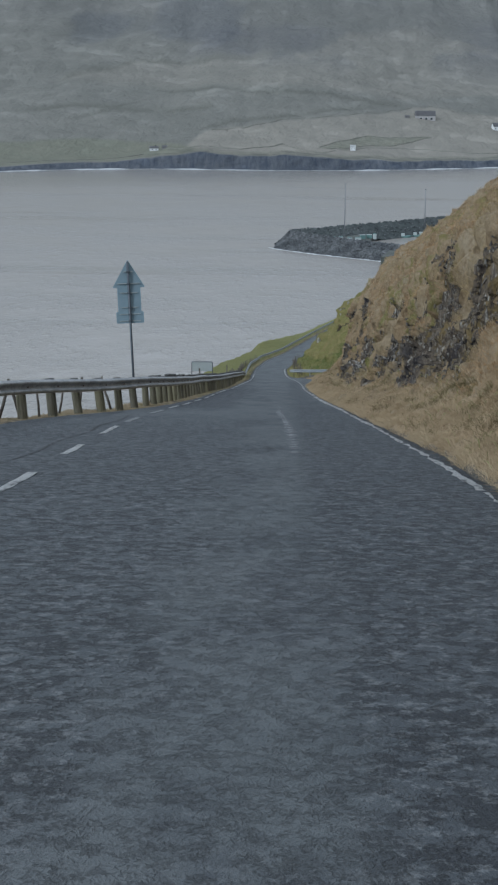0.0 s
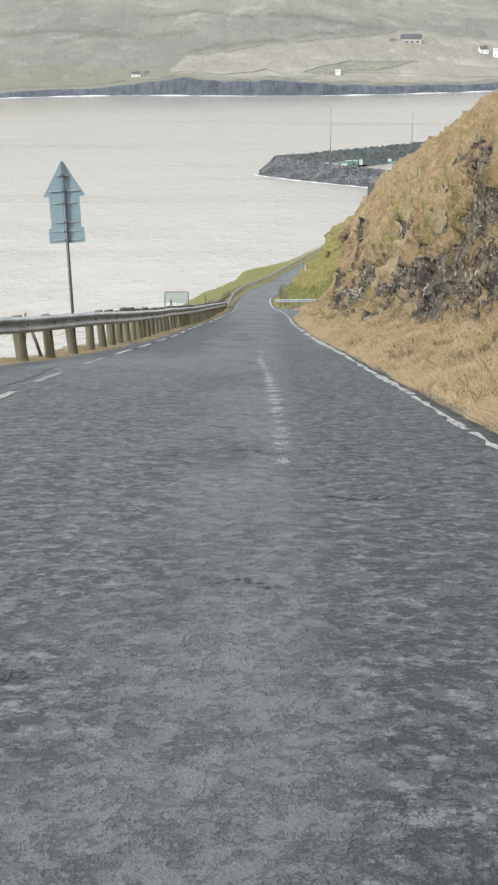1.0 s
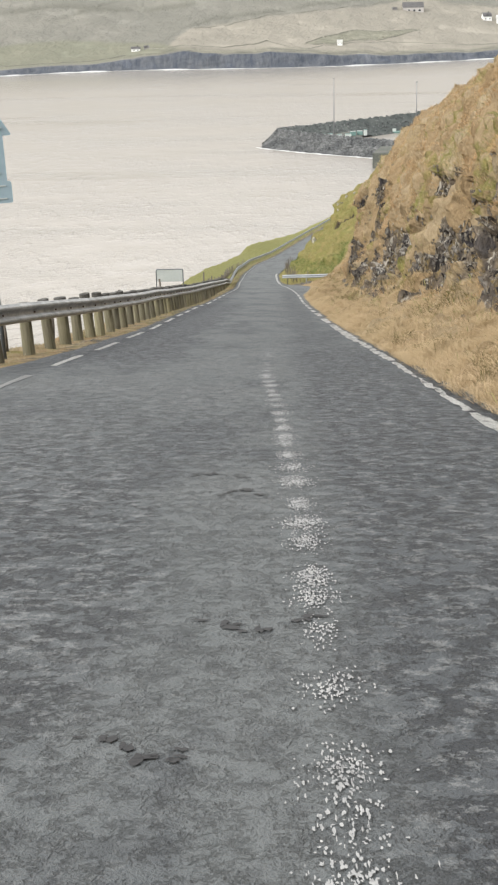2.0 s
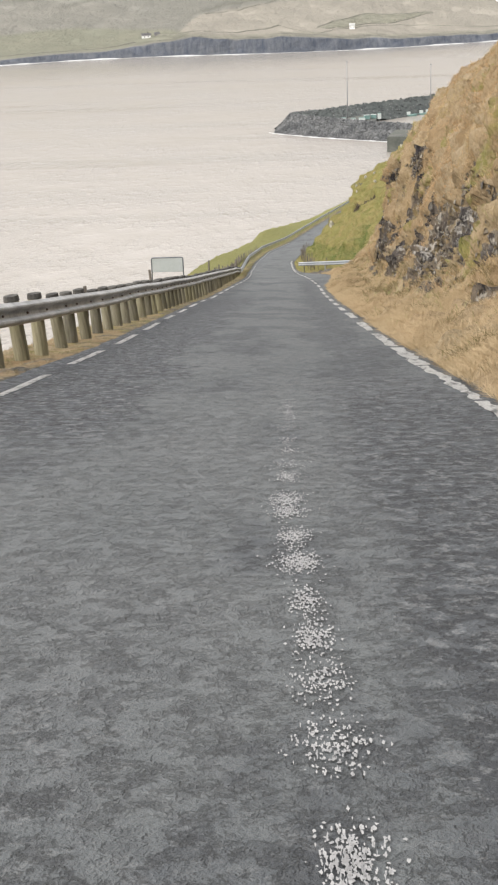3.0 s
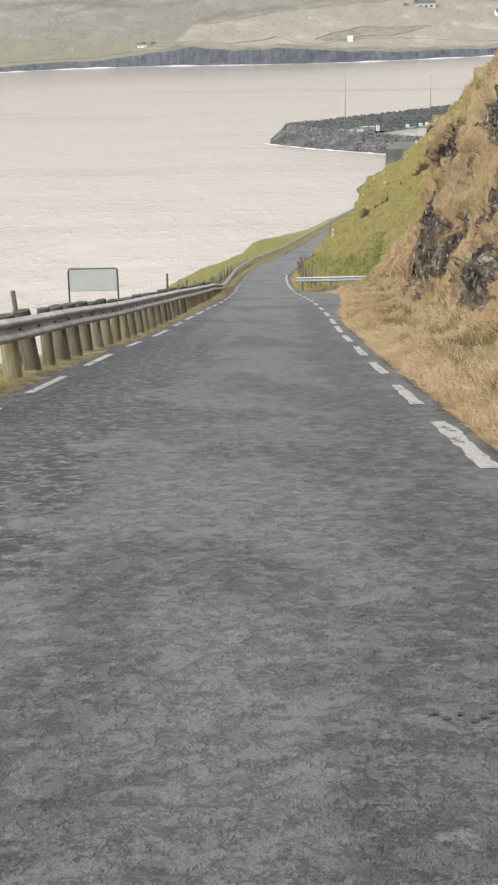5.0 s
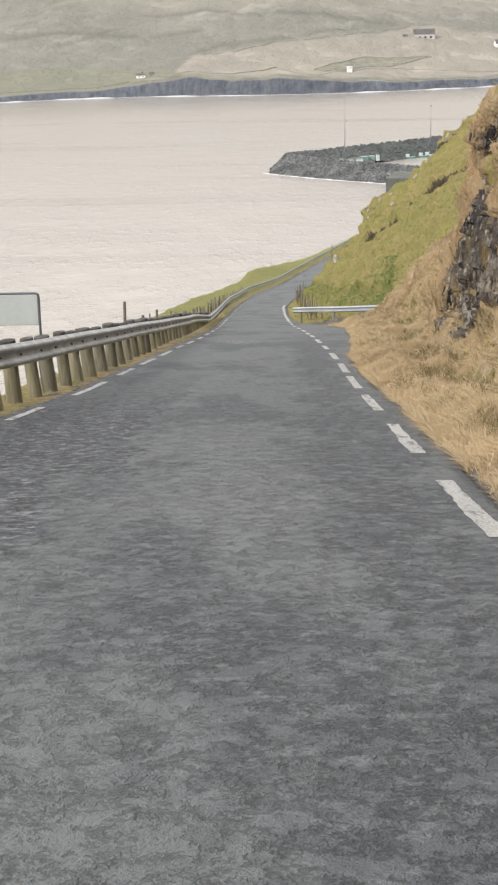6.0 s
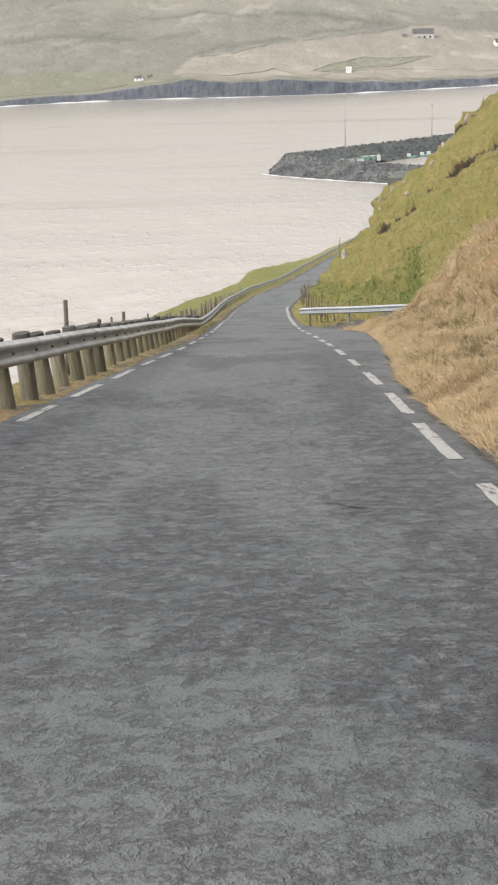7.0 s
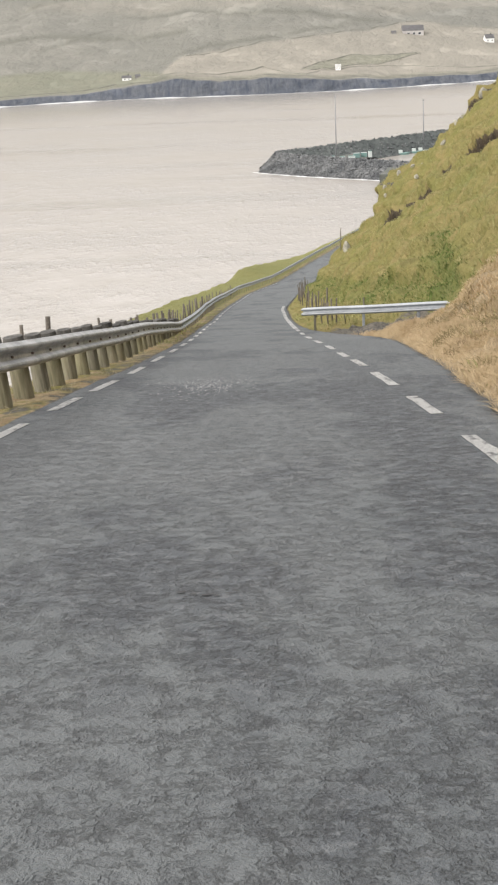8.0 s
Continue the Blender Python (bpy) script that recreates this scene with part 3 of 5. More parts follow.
# ---------------------------------------------------------------- sea
xs = np.concatenate([np.linspace(-4800, -600, 12), np.linspace(-500, 500, 40), np.linspace(600, 4800, 12)])
ys = np.concatenate([np.linspace(-2500, 60, 8), np.linspace(100, 1700, 80), np.linspace(1900, 4900, 8)])
gx, gy = np.meshgrid(xs, ys)
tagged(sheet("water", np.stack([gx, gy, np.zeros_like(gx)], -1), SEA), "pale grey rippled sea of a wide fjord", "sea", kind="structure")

# ---------------------------------------------------------------- near land: bank to the sea, road bed, verge, rocky hillside
gy1 = np.concatenate([np.arange(-60, 8, 2.0), np.arange(8, 30, 0.4), np.arange(30, 58, 0.17), np.arange(58, 98, 0.11), np.arange(98, 104, 0.17), np.arange(104, 142, 0.35), np.arange(142, 176, 0.2), np.arange(176, 190, 0.35), np.arange(190, 220, 1.5), np.arange(220, 238, 1.0), np.arange(238, 250, 0.4), np.arange(250, 300, 1.5), np.arange(300, 461, 8.0)])
zr = road_z(gy1)
LEFT_U = np.array([190, 150, 115, 85, 60, 42, 30, 22, 16, 12, 9, 7, 6.2, 5.5, 5.0, 4.4, 3.6, 3.0, 2.5, 2.0, 1.6, 1.25, 0.95, 0.7, 0.45, 0.2, 0.0, -0.15])


def bank_height(u, y):
    """Height over the road, u metres seaward of the rail."""
    crest = np.interp(y, CREST_Y, CREST_U)
    top = np.interp(y, CREST_Y, CREST_H)
    over = np.maximum(u - crest, 0)
    return -0.06 + (top + 0.06) * np.clip(u / crest, 0, 1) ** 1.3 + 0.04 * np.sin(y * 0.9) * (u > 0) - 0.95 * over - 0.25 * np.minimum(over, 3)


# the seaward bank's crest: how far out from the rail and how high over the road
CREST_Y = [-60, 118, 135, 150, 185, 205, 226, 240, 243.5, 246, 251, 258, 266, 274, 290, 298, 460]
CREST_U = [0.75, 0.8, 2.6, 4.6, 5.0, 5.0, 4.9, 5.0, 5.0, 5.0, 5.0, 5.0, 5.0, 5.0, 5.0, 5.0, 5.0]
CREST_H = [-0.06, -0.06, -0.25, -0.45, -0.42, -0.32, -0.02, 0.0, 0.1, 0.72, 0.72, 0.42, 0.08, -0.22, -0.85, -1.2, -3]
rails, lefts, rights = rail_x(gy1), edge_left(gy1), edge_right(gy1)
cols = []
for u in LEFT_U:
    x = rails - u
    cols.append(np.stack([x, gy1, np.maximum(zr + bank_height(np.full_like(gy1, u), gy1), -4)], -1))
for k in (0.35, 0.7, 1.0):
    x = (rails + 0.15) * (1 - k) + lefts * k
    cols.append(np.stack([x, gy1, zr - 0.05 + 0.02 * (1 - k)], -1))
for k in (0.05, 0.5, 0.95):
    cols.append(np.stack([lefts * (1 - k) + rights * k, gy1, zr - 0.12], -1))
n_left = len(cols)
cuts = [5, 11, 10, 22, 24, 22, 20, 18, 18]
pts = np.stack([[np.interp(gy1, SECTION_Y, SECTION_P[:, k, c]) for c in (0, 1)] for k in range(SECTION_P.shape[1])])
pts[0, 0] = rights
for k, n in enumerate(cuts):
    for f in np.arange(n) / n:
        # a spline through the section's points keeps the slope rounded
        a, b = pts[max(k - 1, 0)], pts[k]
        c, d = pts[k + 1], pts[min(k + 2, len(pts) - 1)]
        q = 0.5 * ((2 * b) + (c - a) * f + (2 * a - 5 * b + 4 * c - d) * f * f + (3 * b - a - 3 * c + d) * f ** 3) if k > 1 else b * (1 - f) + c * f
        cols.append(np.stack([q[0], gy1, zr + q[1]], -1))
cols.append(np.stack([pts[-1, 0], gy1, zr + pts[-1, 1]], -1))
for push in (12, 40, 90, 200):
    cols.append(np.stack([pts[-1, 0] + push, gy1, zr + pts[-1, 1] + 0.75 * push], -1))
G = np.stack(cols, 1)
base = G.copy()
rows, ncol = G.shape[:2]
over = G[..., 2] - zr[:, None]
right_side = np.zeros((rows, ncol), bool)
right_side[:, n_left:] = True
slope_mask = right_side * smooth(0.3, 0.9, over)

# outward direction of the slope
dy = np.gradient(G, axis=0)
dx = np.gradient(G, axis=1)
nrm = np.cross(dx, dy)
nrm /= np.maximum(np.linalg.norm(nrm, axis=-1, keepdims=True), 1e-9)
nrm[nrm[..., 2] < 0] *= -1

# where rock shows through the turf
Y, X = G[..., 1], G[..., 0]
fine_rib = fbm(np.stack([X, Y * 0.9, over * 0.8], -1), 4, 23)
tongue = fbm(np.stack([Y * 0.85, X * 0.2, over * 0.2], -1), 3, 139)
speck = fbm(np.stack([X * 2.6, Y * 2.6, over * 1.3], -1), 3, 151)
rock = np.zeros_like(over)
# outcrops of the cut face: y, half length, height over the road, half height
OUTCROPS = [(88.2, 2.8, 1.9, 1.5), (91.8, 2.2, 1.9, 1.4), (92.3, 1.5, 2.0, 1.1), (90.5, 2.0, 3.2, 0.9), (96.2, 0.9, 0.75, 0.4), (75.6, 1.7, 1.1, 0.75), (73.5, 1.4, 0.75, 0.4), (76.8, 2.0, 2.55, 0.6), (80.7, 2.3, 4.5, 0.6), (89.3, 1.3, 4.6, 0.9),
            (85.2, 2.0, 3.7, 0.7), (72.5, 1.6, 1.4, 0.7), (70, 1.8, 1.7, 0.9), (65, 2.0, 0.9, 0.6), (67, 2.4, 1.9, 1.0), (62.5, 2.4, 1.7, 1.1), (75.2, 2.0, 3.0, 0.5), (92.0, 1.4, 2.4, 0.8), (80.5, 2.2, 1.5, 0.9),
            (60, 5, 1.6, 0.9), (53, 4.5, 1.6, 1.0), (46, 4.5, 1.7, 1.1), (39, 5, 1.6, 1.2), (41, 3, 2.9, 0.9), (46.5, 2.2, 4.5, 0.7), (41.5, 2.2, 4.0, 0.6), (56, 2.2, 3.3, 0.6), (34, 5, 2.4, 1.6), (83, 1.8, 2.3, 0.9)]
crop = np.full_like(rock, -2.0)
for y0, hy, h0, hh in OUTCROPS:
    d = np.sqrt(((Y - y0) / hy) ** 2 + ((over - h0) / hh) ** 2)
    crop = np.maximum(crop, 1.25 - d)
crop = crop + 1.7 * (tongue - 0.5) + 1.5 * (speck - 0.5) + 0.9 * (fine_rib - 0.5)
rock = smooth(0.25, 0.45, crop) * slope_mask * smooth(0.2, 0.55, over)
# upright faces of bare dark basalt: y, half length, height over the road, half height
FACES = [(87.6, 2.3, 1.75, 1.25), (90.6, 1.5, 2.6, 0.9), (76.0, 1.6, 1.05, 0.62), (76.8, 0.8, 2.6, 0.45), (81.3, 1.2, 4.7, 0.45), (66.6, 1.0, 0.95, 0.5), (62.0, 1.2, 1.7, 0.5), (92.4, 0.7, 0.65, 0.35), (84.6, 0.9, 1.5, 0.6), (47.0, 0.8, 2.3, 0.8), (42.0, 0.9, 1.0, 0.5), (57.6, 0.9, 0.5, 0.32), (64.4, 0.7, 0.6, 0.3), (52.0, 0.6, 0.45, 0.25), (77.8, 0.7, 3.3, 0.8), (74.4, 0.7, 1.0, 0.5), (69.3, 0.8, 1.4, 0.6), (70.5, 0.6, 2.6, 0.7), (62.8, 0.6, 0.5, 0.3)]
basalt, buttress = np.zeros_like(rock), np.zeros_like(rock)
for y0, hy, h0, hh in FACES:
    along = (Y - y0) / hy + 0.5 * (fbm(np.stack([X * 0.3, Y * 0.2, over * 1.6], -1), 3, 171) - 0.5)
    d = np.hypot(along, (over - h0) / hh) + 2.0 * (fine_rib - 0.5) + 1.3 * (speck - 0.5)
    inside = 1 - smooth(0.80, 1.0, d)
    basalt = np.maximum(basalt, inside)
    buttress = np.maximum(buttress, inside * (1 - 0.75 * np.clip(0.5 + 0.5 * along, 0, 1)))
basalt = basalt * right_side * smooth(0.25, 0.5, over)
rock = np.maximum(rock, basalt)
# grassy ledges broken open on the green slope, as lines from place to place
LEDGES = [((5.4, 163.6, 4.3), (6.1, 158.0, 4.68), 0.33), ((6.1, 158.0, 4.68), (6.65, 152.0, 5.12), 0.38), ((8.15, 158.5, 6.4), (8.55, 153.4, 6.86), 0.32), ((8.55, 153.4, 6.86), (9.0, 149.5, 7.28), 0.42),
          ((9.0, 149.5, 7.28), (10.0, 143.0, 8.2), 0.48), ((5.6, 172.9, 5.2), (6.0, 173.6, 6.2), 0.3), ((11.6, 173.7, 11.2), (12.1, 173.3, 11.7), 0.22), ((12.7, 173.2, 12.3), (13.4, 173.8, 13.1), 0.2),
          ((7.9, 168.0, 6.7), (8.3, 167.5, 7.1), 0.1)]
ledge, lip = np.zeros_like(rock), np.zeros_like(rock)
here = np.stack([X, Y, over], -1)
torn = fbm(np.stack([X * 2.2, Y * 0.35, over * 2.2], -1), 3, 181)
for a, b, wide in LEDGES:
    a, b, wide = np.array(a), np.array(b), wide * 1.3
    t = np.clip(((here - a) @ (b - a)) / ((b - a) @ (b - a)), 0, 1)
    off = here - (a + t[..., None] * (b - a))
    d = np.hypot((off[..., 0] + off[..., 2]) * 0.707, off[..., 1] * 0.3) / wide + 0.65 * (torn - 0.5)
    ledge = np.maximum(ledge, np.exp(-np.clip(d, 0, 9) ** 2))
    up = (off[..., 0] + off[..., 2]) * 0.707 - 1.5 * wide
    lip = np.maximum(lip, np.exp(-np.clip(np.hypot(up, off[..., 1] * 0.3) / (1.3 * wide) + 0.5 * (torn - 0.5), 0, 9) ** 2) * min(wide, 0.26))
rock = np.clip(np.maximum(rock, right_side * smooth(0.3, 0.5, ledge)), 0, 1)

w = G * np.array([1.0, 1.0, 0.8])
warp = w + 0.5 * np.stack([fbm(w * 0.9, 2, s) - 0.5 for s in (201, 211, 221)], -1)
_, m1, t1 = cells(warp * np.array([1.6, 1.6, 0.26]), 3)
_, m2, t2 = cells(warp * np.array([4.2, 4.0, 0.6]), 9)
_, m3, t3 = cells(warp * np.array([9.0, 8.0, 1.9]), 15)
blocks = (m1 - 0.5) * 0.5 + t1 * 0.4 + (m2 - 0.5) * 0.36 + t2 * 0.3 + (m3 - 0.5) * 0.2 + t3 * 0.16 + 0.5 * (fbm(w * np.array([0.5, 0.45, 0.3]), 2, 241) - 0.5) + 0.14 * (fbm(w * 6, 2, 41) - 0.5)
hummock = 0.75 * (fbm(w * 0.55, 3, 51) - 0.5) + 0.75 * (fbm(w * np.array([1.7, 1.7, 1.0]), 3, 61) - 0.5) + 0.32 * (fbm(w * np.array([5, 5, 2.6]), 2, 71) - 0.5)
d4, m4, _ = cells(warp * np.array([1.7, 1.9, 0.95]), 27)
d5, _, _ = cells(warp * np.array([3.9, 4.3, 1.9]), 29)
tuft = 0.55 * (0.45 - d4) + 0.26 * (m4 - 0.5) + 0.26 * (0.45 - d5)
hummock = hummock * 0.8 + tuft * (1 - 0.5 * smooth(100, 118, Y))
amount = slope_mask * (rock * (1 - np.clip(2 * ledge, 0, 1)) * (0.85 * blocks - 0.22) + (1 - rock) * (hummock * (1 - 0.2 * smooth(106, 122, Y)) + 0.08))
amount += right_side * (1.3 * lip - 0.4 * ledge)
amount += 0.3 * buttress * basalt
step = np.sin(6.5 * over + 5 * fbm(np.stack([X * 0.4, Y * 0.25, over * 0.2], -1), 3, 161))
amount += right_side * smooth(108, 124, Y) * slope_mask * (0.10 * step + 0.26 * (fbm(w * np.array([0.9, 0.5, 1.0]), 3, 163) - 0.5))
verge = right_side * (1 - smooth(0.3, 0.9, over)) * smooth(0.0, 0.5, X - rights[:, None])
d6, m6, _ = cells(warp * np.array([2.6, 2.0, 2.0]), 35)
amount += verge * (0.40 * (fbm(w * 0.8, 3, 81) - 0.45) + 0.36 * (fbm(w * 2.6, 3, 91) - 0.4) + 0.22 * (0.42 - d6) + 0.12 * (m6 - 0.5))
trench = right_side * np.exp(-((X - rights[:, None] - np.interp(Y, [50, 72, 88], [1.0, 1.15, 1.6])) / np.interp(Y, [60, 88], [0.3, 0.58])) ** 2) * smooth(50, 66, Y) * (1 - smooth(105, 111, Y)) * (0.55 + 0.9 * smooth(0.4, 0.6, fbm(w * np.array([0.9, 0.5, 0.5]), 3, 63)))
amount -= 0.14 * trench
bank = ~right_side & (X < lefts[:, None] - 0.02)
amount += bank * (0.10 * (fbm(w * 1.7, 3, 95) - 0.5) + smooth(1.5, 6, rails[:, None] - X) * (1.2 - 0.75 * smooth(115, 140, Y)) * (fbm(w * 0.3, 3, 97) - 0.5))
G = G + nrm * amount[..., None]

# vegetation: withered on the cut and the verge, green beyond and along the far bank
lush = right_side * (1 - (1 - smooth(-2.5, 2.5, Y - (119 - 4 * np.clip(over, 0, 1) - 2.3 * np.clip(over - 1, 0, 6) + 5 * (fbm(w * 0.25, 3, 33) - 0.5)))))
lush = np.maximum(lush, bank * smooth(112, 132, Y) * smooth(0.15, 0.9, rails[:, None] - X + 0.6 * smooth(150, 175, Y)))
lush = np.where(right_side, lush * (0.62 + 0.6 * fbm(w * np.array([0.35, 0.2, 0.3]), 3, 37)), lush)
lush = np.maximum(lush, bank * smooth(40, 62, Y) * (0.22 + 0.6 * fbm(w * 0.8, 3, 53)))
olive = right_side * (Y < 112) * (0.50 * smooth(0.50, 0.62, fbm(w * np.array([0.42, 0.42, 0.3]), 3, 231)) * smooth(0.5, 1.2, over) + 0.33 * (over <= 1.0) * smooth(0.53, 0.64, fbm(w * 1.1, 3, 233)))
lush = np.maximum(lush, olive)
foot = right_side * np.exp(-((over - 0.4) / 0.3) ** 2) * (Y < 110) * smooth(0.42, 0.6, fbm(w * np.array([0.6, 0.35, 0.6]), 3, 59)) * smooth(0.5, 1.0, X - rights[:, None])
lush = np.maximum(lush, bank * (X > rails[:, None] - 0.5) * (0.17 + 0.42 * fbm(w * 1.9, 3, 55)))
lush = np.maximum(np.maximum(lush, 0.36 * foot), 0.44 * np.clip(trench, 0, 1))
# a strip of deep green where water seeps down to the rail
seep = np.array([(4.25, 122.0, 1.3), (4.9, 133.5, 2.9)])
k_ = np.clip((over - 1.2) / 1.8, 0, 1)
deep = right_side * lush * np.exp(-(((X - (seep[0, 0] + 0.5 * k_)) / 0.7) ** 2 + ((Y - (seep[0, 1] + 11 * k_)) / (3.5 - 1.5 * k_)) ** 2)) * smooth(3.6, 2.6, over) * 0.9
deep = np.clip(np.maximum(deep, right_side * lush * smooth(0.62, 0.35, np.abs(over - 1.0)) * smooth(119, 126, Y) * 0.45) * (0.4 + fbm(w * 1.1, 3, 57)), 0, 1)
gravel = right_side * np.exp(-((Y - 121.4 - 0.1 * X) / 3.1) ** 4) * (1 - smooth(3.4, 4.8, X)) * (over < 0.5) * (0.62 + 0.5 * fbm(w * 0.9, 3, 43))
gravel = np.maximum(gravel, bank * (X > rails[:, None] + 0.02) * (0.12 + 0.6 * fbm(w * 1.5, 3, 47)))
gravel = np.maximum(gravel, right_side * (1 - smooth(0.03, 0.16, X - rights[:, None])) * 0.75)
gravel = np.maximum(gravel, 0.3 * np.clip(trench, 0, 1))
gravel = np.maximum(gravel, (~right_side & ~bank) * 1.0)
lichen = np.zeros_like(rock)
for y0, hy, h0, hh in ((89.3, 1.4, 1.1, 0.6), (86.8, 1.0, 1.9, 0.5), (66.2, 1.4, 1.3, 0.4), (65.6, 1.0, 0.75, 0.3), (91.2, 0.9, 1.2, 0.5), (61.5, 2.5, 1.9, 0.5), (75.0, 0.8, 1.5, 0.35), (56.0, 2.5, 1.8, 0.5), (50.5, 1.5, 2.3, 0.4), (43.8, 1.5, 0.9, 0.3)):
    lichen = np.maximum(lichen, np.exp(-((Y - y0) / hy) ** 2 - ((over - h0) / hh) ** 2))
lichen = lichen * rock
ground = sheet("ground", G, GROUND, (("rock", rock), ("lush", lush), ("gravel", gravel), ("deep", deep), ("fresh", bank * smooth(135, 160, Y) * 0.8), ("shaded_earth", np.clip(ledge * 1.5, 0, 1) * right_side), ("basalt", basalt), ("lichen", lichen)), flat=rock > 0.5)
tagged(ground, "steep coastal slope of withered grass and broken rock", "ground", kind="structure")


def ground_at(y, x):
    """The ground's height by its own mesh grid."""
    r = int(np.clip(np.searchsorted(gy1, y), 1, rows - 1))
    return float(np.interp(x, G[r, :, 0], G[r, :, 2]))


# ---------------------------------------------------------------- road
ry = np.concatenate([np.arange(-60, 8, 2.0), np.arange(8, 135, 0.35), np.arange(135, 461, 1.5)])
cross = np.concatenate([[0, 0.004], np.linspace(0.03, 0.97, 32), [0.996, 1.0]])
ragged_l = 0.10 * (fbm(np.stack([ry * 1.1, ry * 0, ry * 0], -1), 4, 5) - 0.5)
ragged_r = 0.16 * (fbm(np.stack([ry * 0.9, ry * 0 + 5, ry * 0], -1), 4, 6) - 0.5)
rl, rr = edge_left(ry) + ragged_l, edge_right(ry) + ragged_r
RX = rl[:, None] * (1 - cross) + rr[:, None] * cross
RY = np.repeat(ry[:, None], len(cross), 1)
dip = 0.03 * (fbm(np.stack([RX * 0.6, RY * 0.25, RX * 0], -1), 2, 77) - 0.5)
RZ = road_z(ry)[:, None] + dip
RZ[:, 0] -= 0.14
RZ[:, -1] -= 0.14
road = tagged(sheet("road", np.stack([RX, RY, RZ], -1), ASPHALT), "narrow downhill road of worn patched asphalt", "road", kind="structure")


def surface(x, y):
    r = 0.03 * (fbm(np.array([x * 0.6, y * 0.25, 0.0]), 2, 77) - 0.5)
    return float(road_z(y) + r)


def stripe(name, y0, y1, side, width, worn, mat=None):
    """One painted edge mark that follows its line, with a ragged outline."""
    n = max(3, int((y1 - y0) / (0.3 if worn < 0.015 else 0.07)) + 1)
    bm = bmesh.new()
    old = None
    for y in np.linspace(y0, y1, n):
        x = float(side(y))
        a = x - width / 2 + 3.5 * worn * (fbm(np.array([y * 2.6, 1.0, 0.0]), 4, 211) - 0.5) + 0.3 * rng.uniform(-worn, worn)
        b = x + width / 2 + 3.5 * worn * (fbm(np.array([y * 2.6, 9.0, 0.0]), 4, 213) - 0.5) + 0.3 * rng.uniform(-worn, worn)
        pair = (bm.verts.new((a, y, surface(a, y) + 0.006)), bm.verts.new((b, y, surface(b, y) + 0.006)))
        if old:
            bm.faces.new((old[0], old[1], pair[1], pair[0]))
        old = pair
    bmesh.ops.solidify(bm, geom=bm.faces[:], thickness=0.004)
    return part(name, bm, mat or PAINT, road)


LEFT_MARKS = [(3.0, 5.4), (8.2, 10.6), (12.9, 15.2), (18.4, 20.6), (24.0, 27.0), (28.9, 31.5), (34.2, 36.9), (38.6, 41.2), (42.8, 45.4), (47.0, 49.7), (51.4, 54.1), (55.8, 58.6), (60.6, 63.1), (65.0, 67.8),
              (70.0, 73.2), (75.8, 78.0), (80.5, 83.8), (85.5, 87.5), (88.8, 91.1), (92.4, 94.8), (96.2, 97.9), (98.9, 101.0), (102.7, 104.8)]
for y0, y1 in LEFT_MARKS + [(106.6 + 4.0 * k, 108.8 + 4.0 * k) for k in range(31)]:
    stripe("edge_mark", y0, y1, line_left, 0.105, 0.007 if y0 > 40 else 0.014, FADED_PAINT if 28 < y0 < 37 else None)
RIGHT_MARKS = [(62.9, 65.4), (67.3, 69.8), (71.7, 74.7), (76.7, 79.8), (81.3, 84.3), (85.3, 88.1), (89.6, 92.4), (94.3, 96.4), (98.1, 100.8), (102.5, 104.5), (105.7, 107.7), (109.4, 111.4), (113.2, 115.2), (117.0, 119.0), (121.0, 123.0), (124.8, 127.0)]
for y0, y1 in RIGHT_MARKS:
    stripe("edge_mark", y0, y1, line_right, 0.115, 0.009 if y0 > 75 else 0.016)
for y0, y1 in ((58.3, 61.2), (53.3, 56.4)):
    stripe("edge_mark", y0, y1, line_right, 0.14, 0.02)
y = -20.0
while y < 51:
    length = rng.uniform(1.6, 4.5)
    stripe("edge_mark", y, min(y + length, 52.6), line_right, rng.uniform(0.05, 0.085) if y < 38 else rng.uniform(0.11, 0.17), 0.03)
    y += length + rng.uniform(0.04, 0.3)
for y in np.arange(128, 168, 4.0):
    stripe("edge_mark", float(y), float(y) + 3.6, line_right, 0.15, 0.012)


def flakes(name, mat, spots, label):
    """Small irregular flat patches on the asphalt: (x, y, length across, length along)."""
    bm = bmesh.new()
    for x, y, wx, wy in spots:
        ring = []
        for k in range(9):
            a = 2 * math.pi * k / 9
            px, py = x + wx * math.cos(a) * rng.uniform(0.35, 1.4), y + wy * math.sin(a) * rng.uniform(0.35, 1.4)
            ring.append(bm.verts.new((px, py, surface(px, py) + 0.0055)))
        bm.faces.new(ring)
    return tagged(part(name, bm, mat, road, label), kind="stuff")


spots = []
y = 19.6
while y < 42:
    x = float(np.interp(y, [19, 23, 27, 32, 36, 40, 45], [0.33, 0.32, 0.26, 0.16, 0.02, 0.02, -0.06]))
    rung, strength = rng.uniform(0.028, 0.055), rng.uniform(0.4, 1.0) * (0.22 if y > 37 else 0.5 if y < 24 else 1.0)
    for k in range(int(480 * strength)):
        spots.append((x + rng.gauss(0, rung), y + rng.gauss(0, 0.11), rng.uniform(0.0014, 0.0052), rng.uniform(0.004, 0.02)))
    y += rng.uniform(0.35, 0.85)
for k in range(420):
    spots.append((rng.gauss(-1.1, 0.28), rng.gauss(99.3, 0.9), rng.uniform(0.006, 0.02), rng.uniform(0.01, 0.035)))
flakes("scuffed_paint", FADED_PAINT, spots, "scattered remains of old white paint")
cracks = []
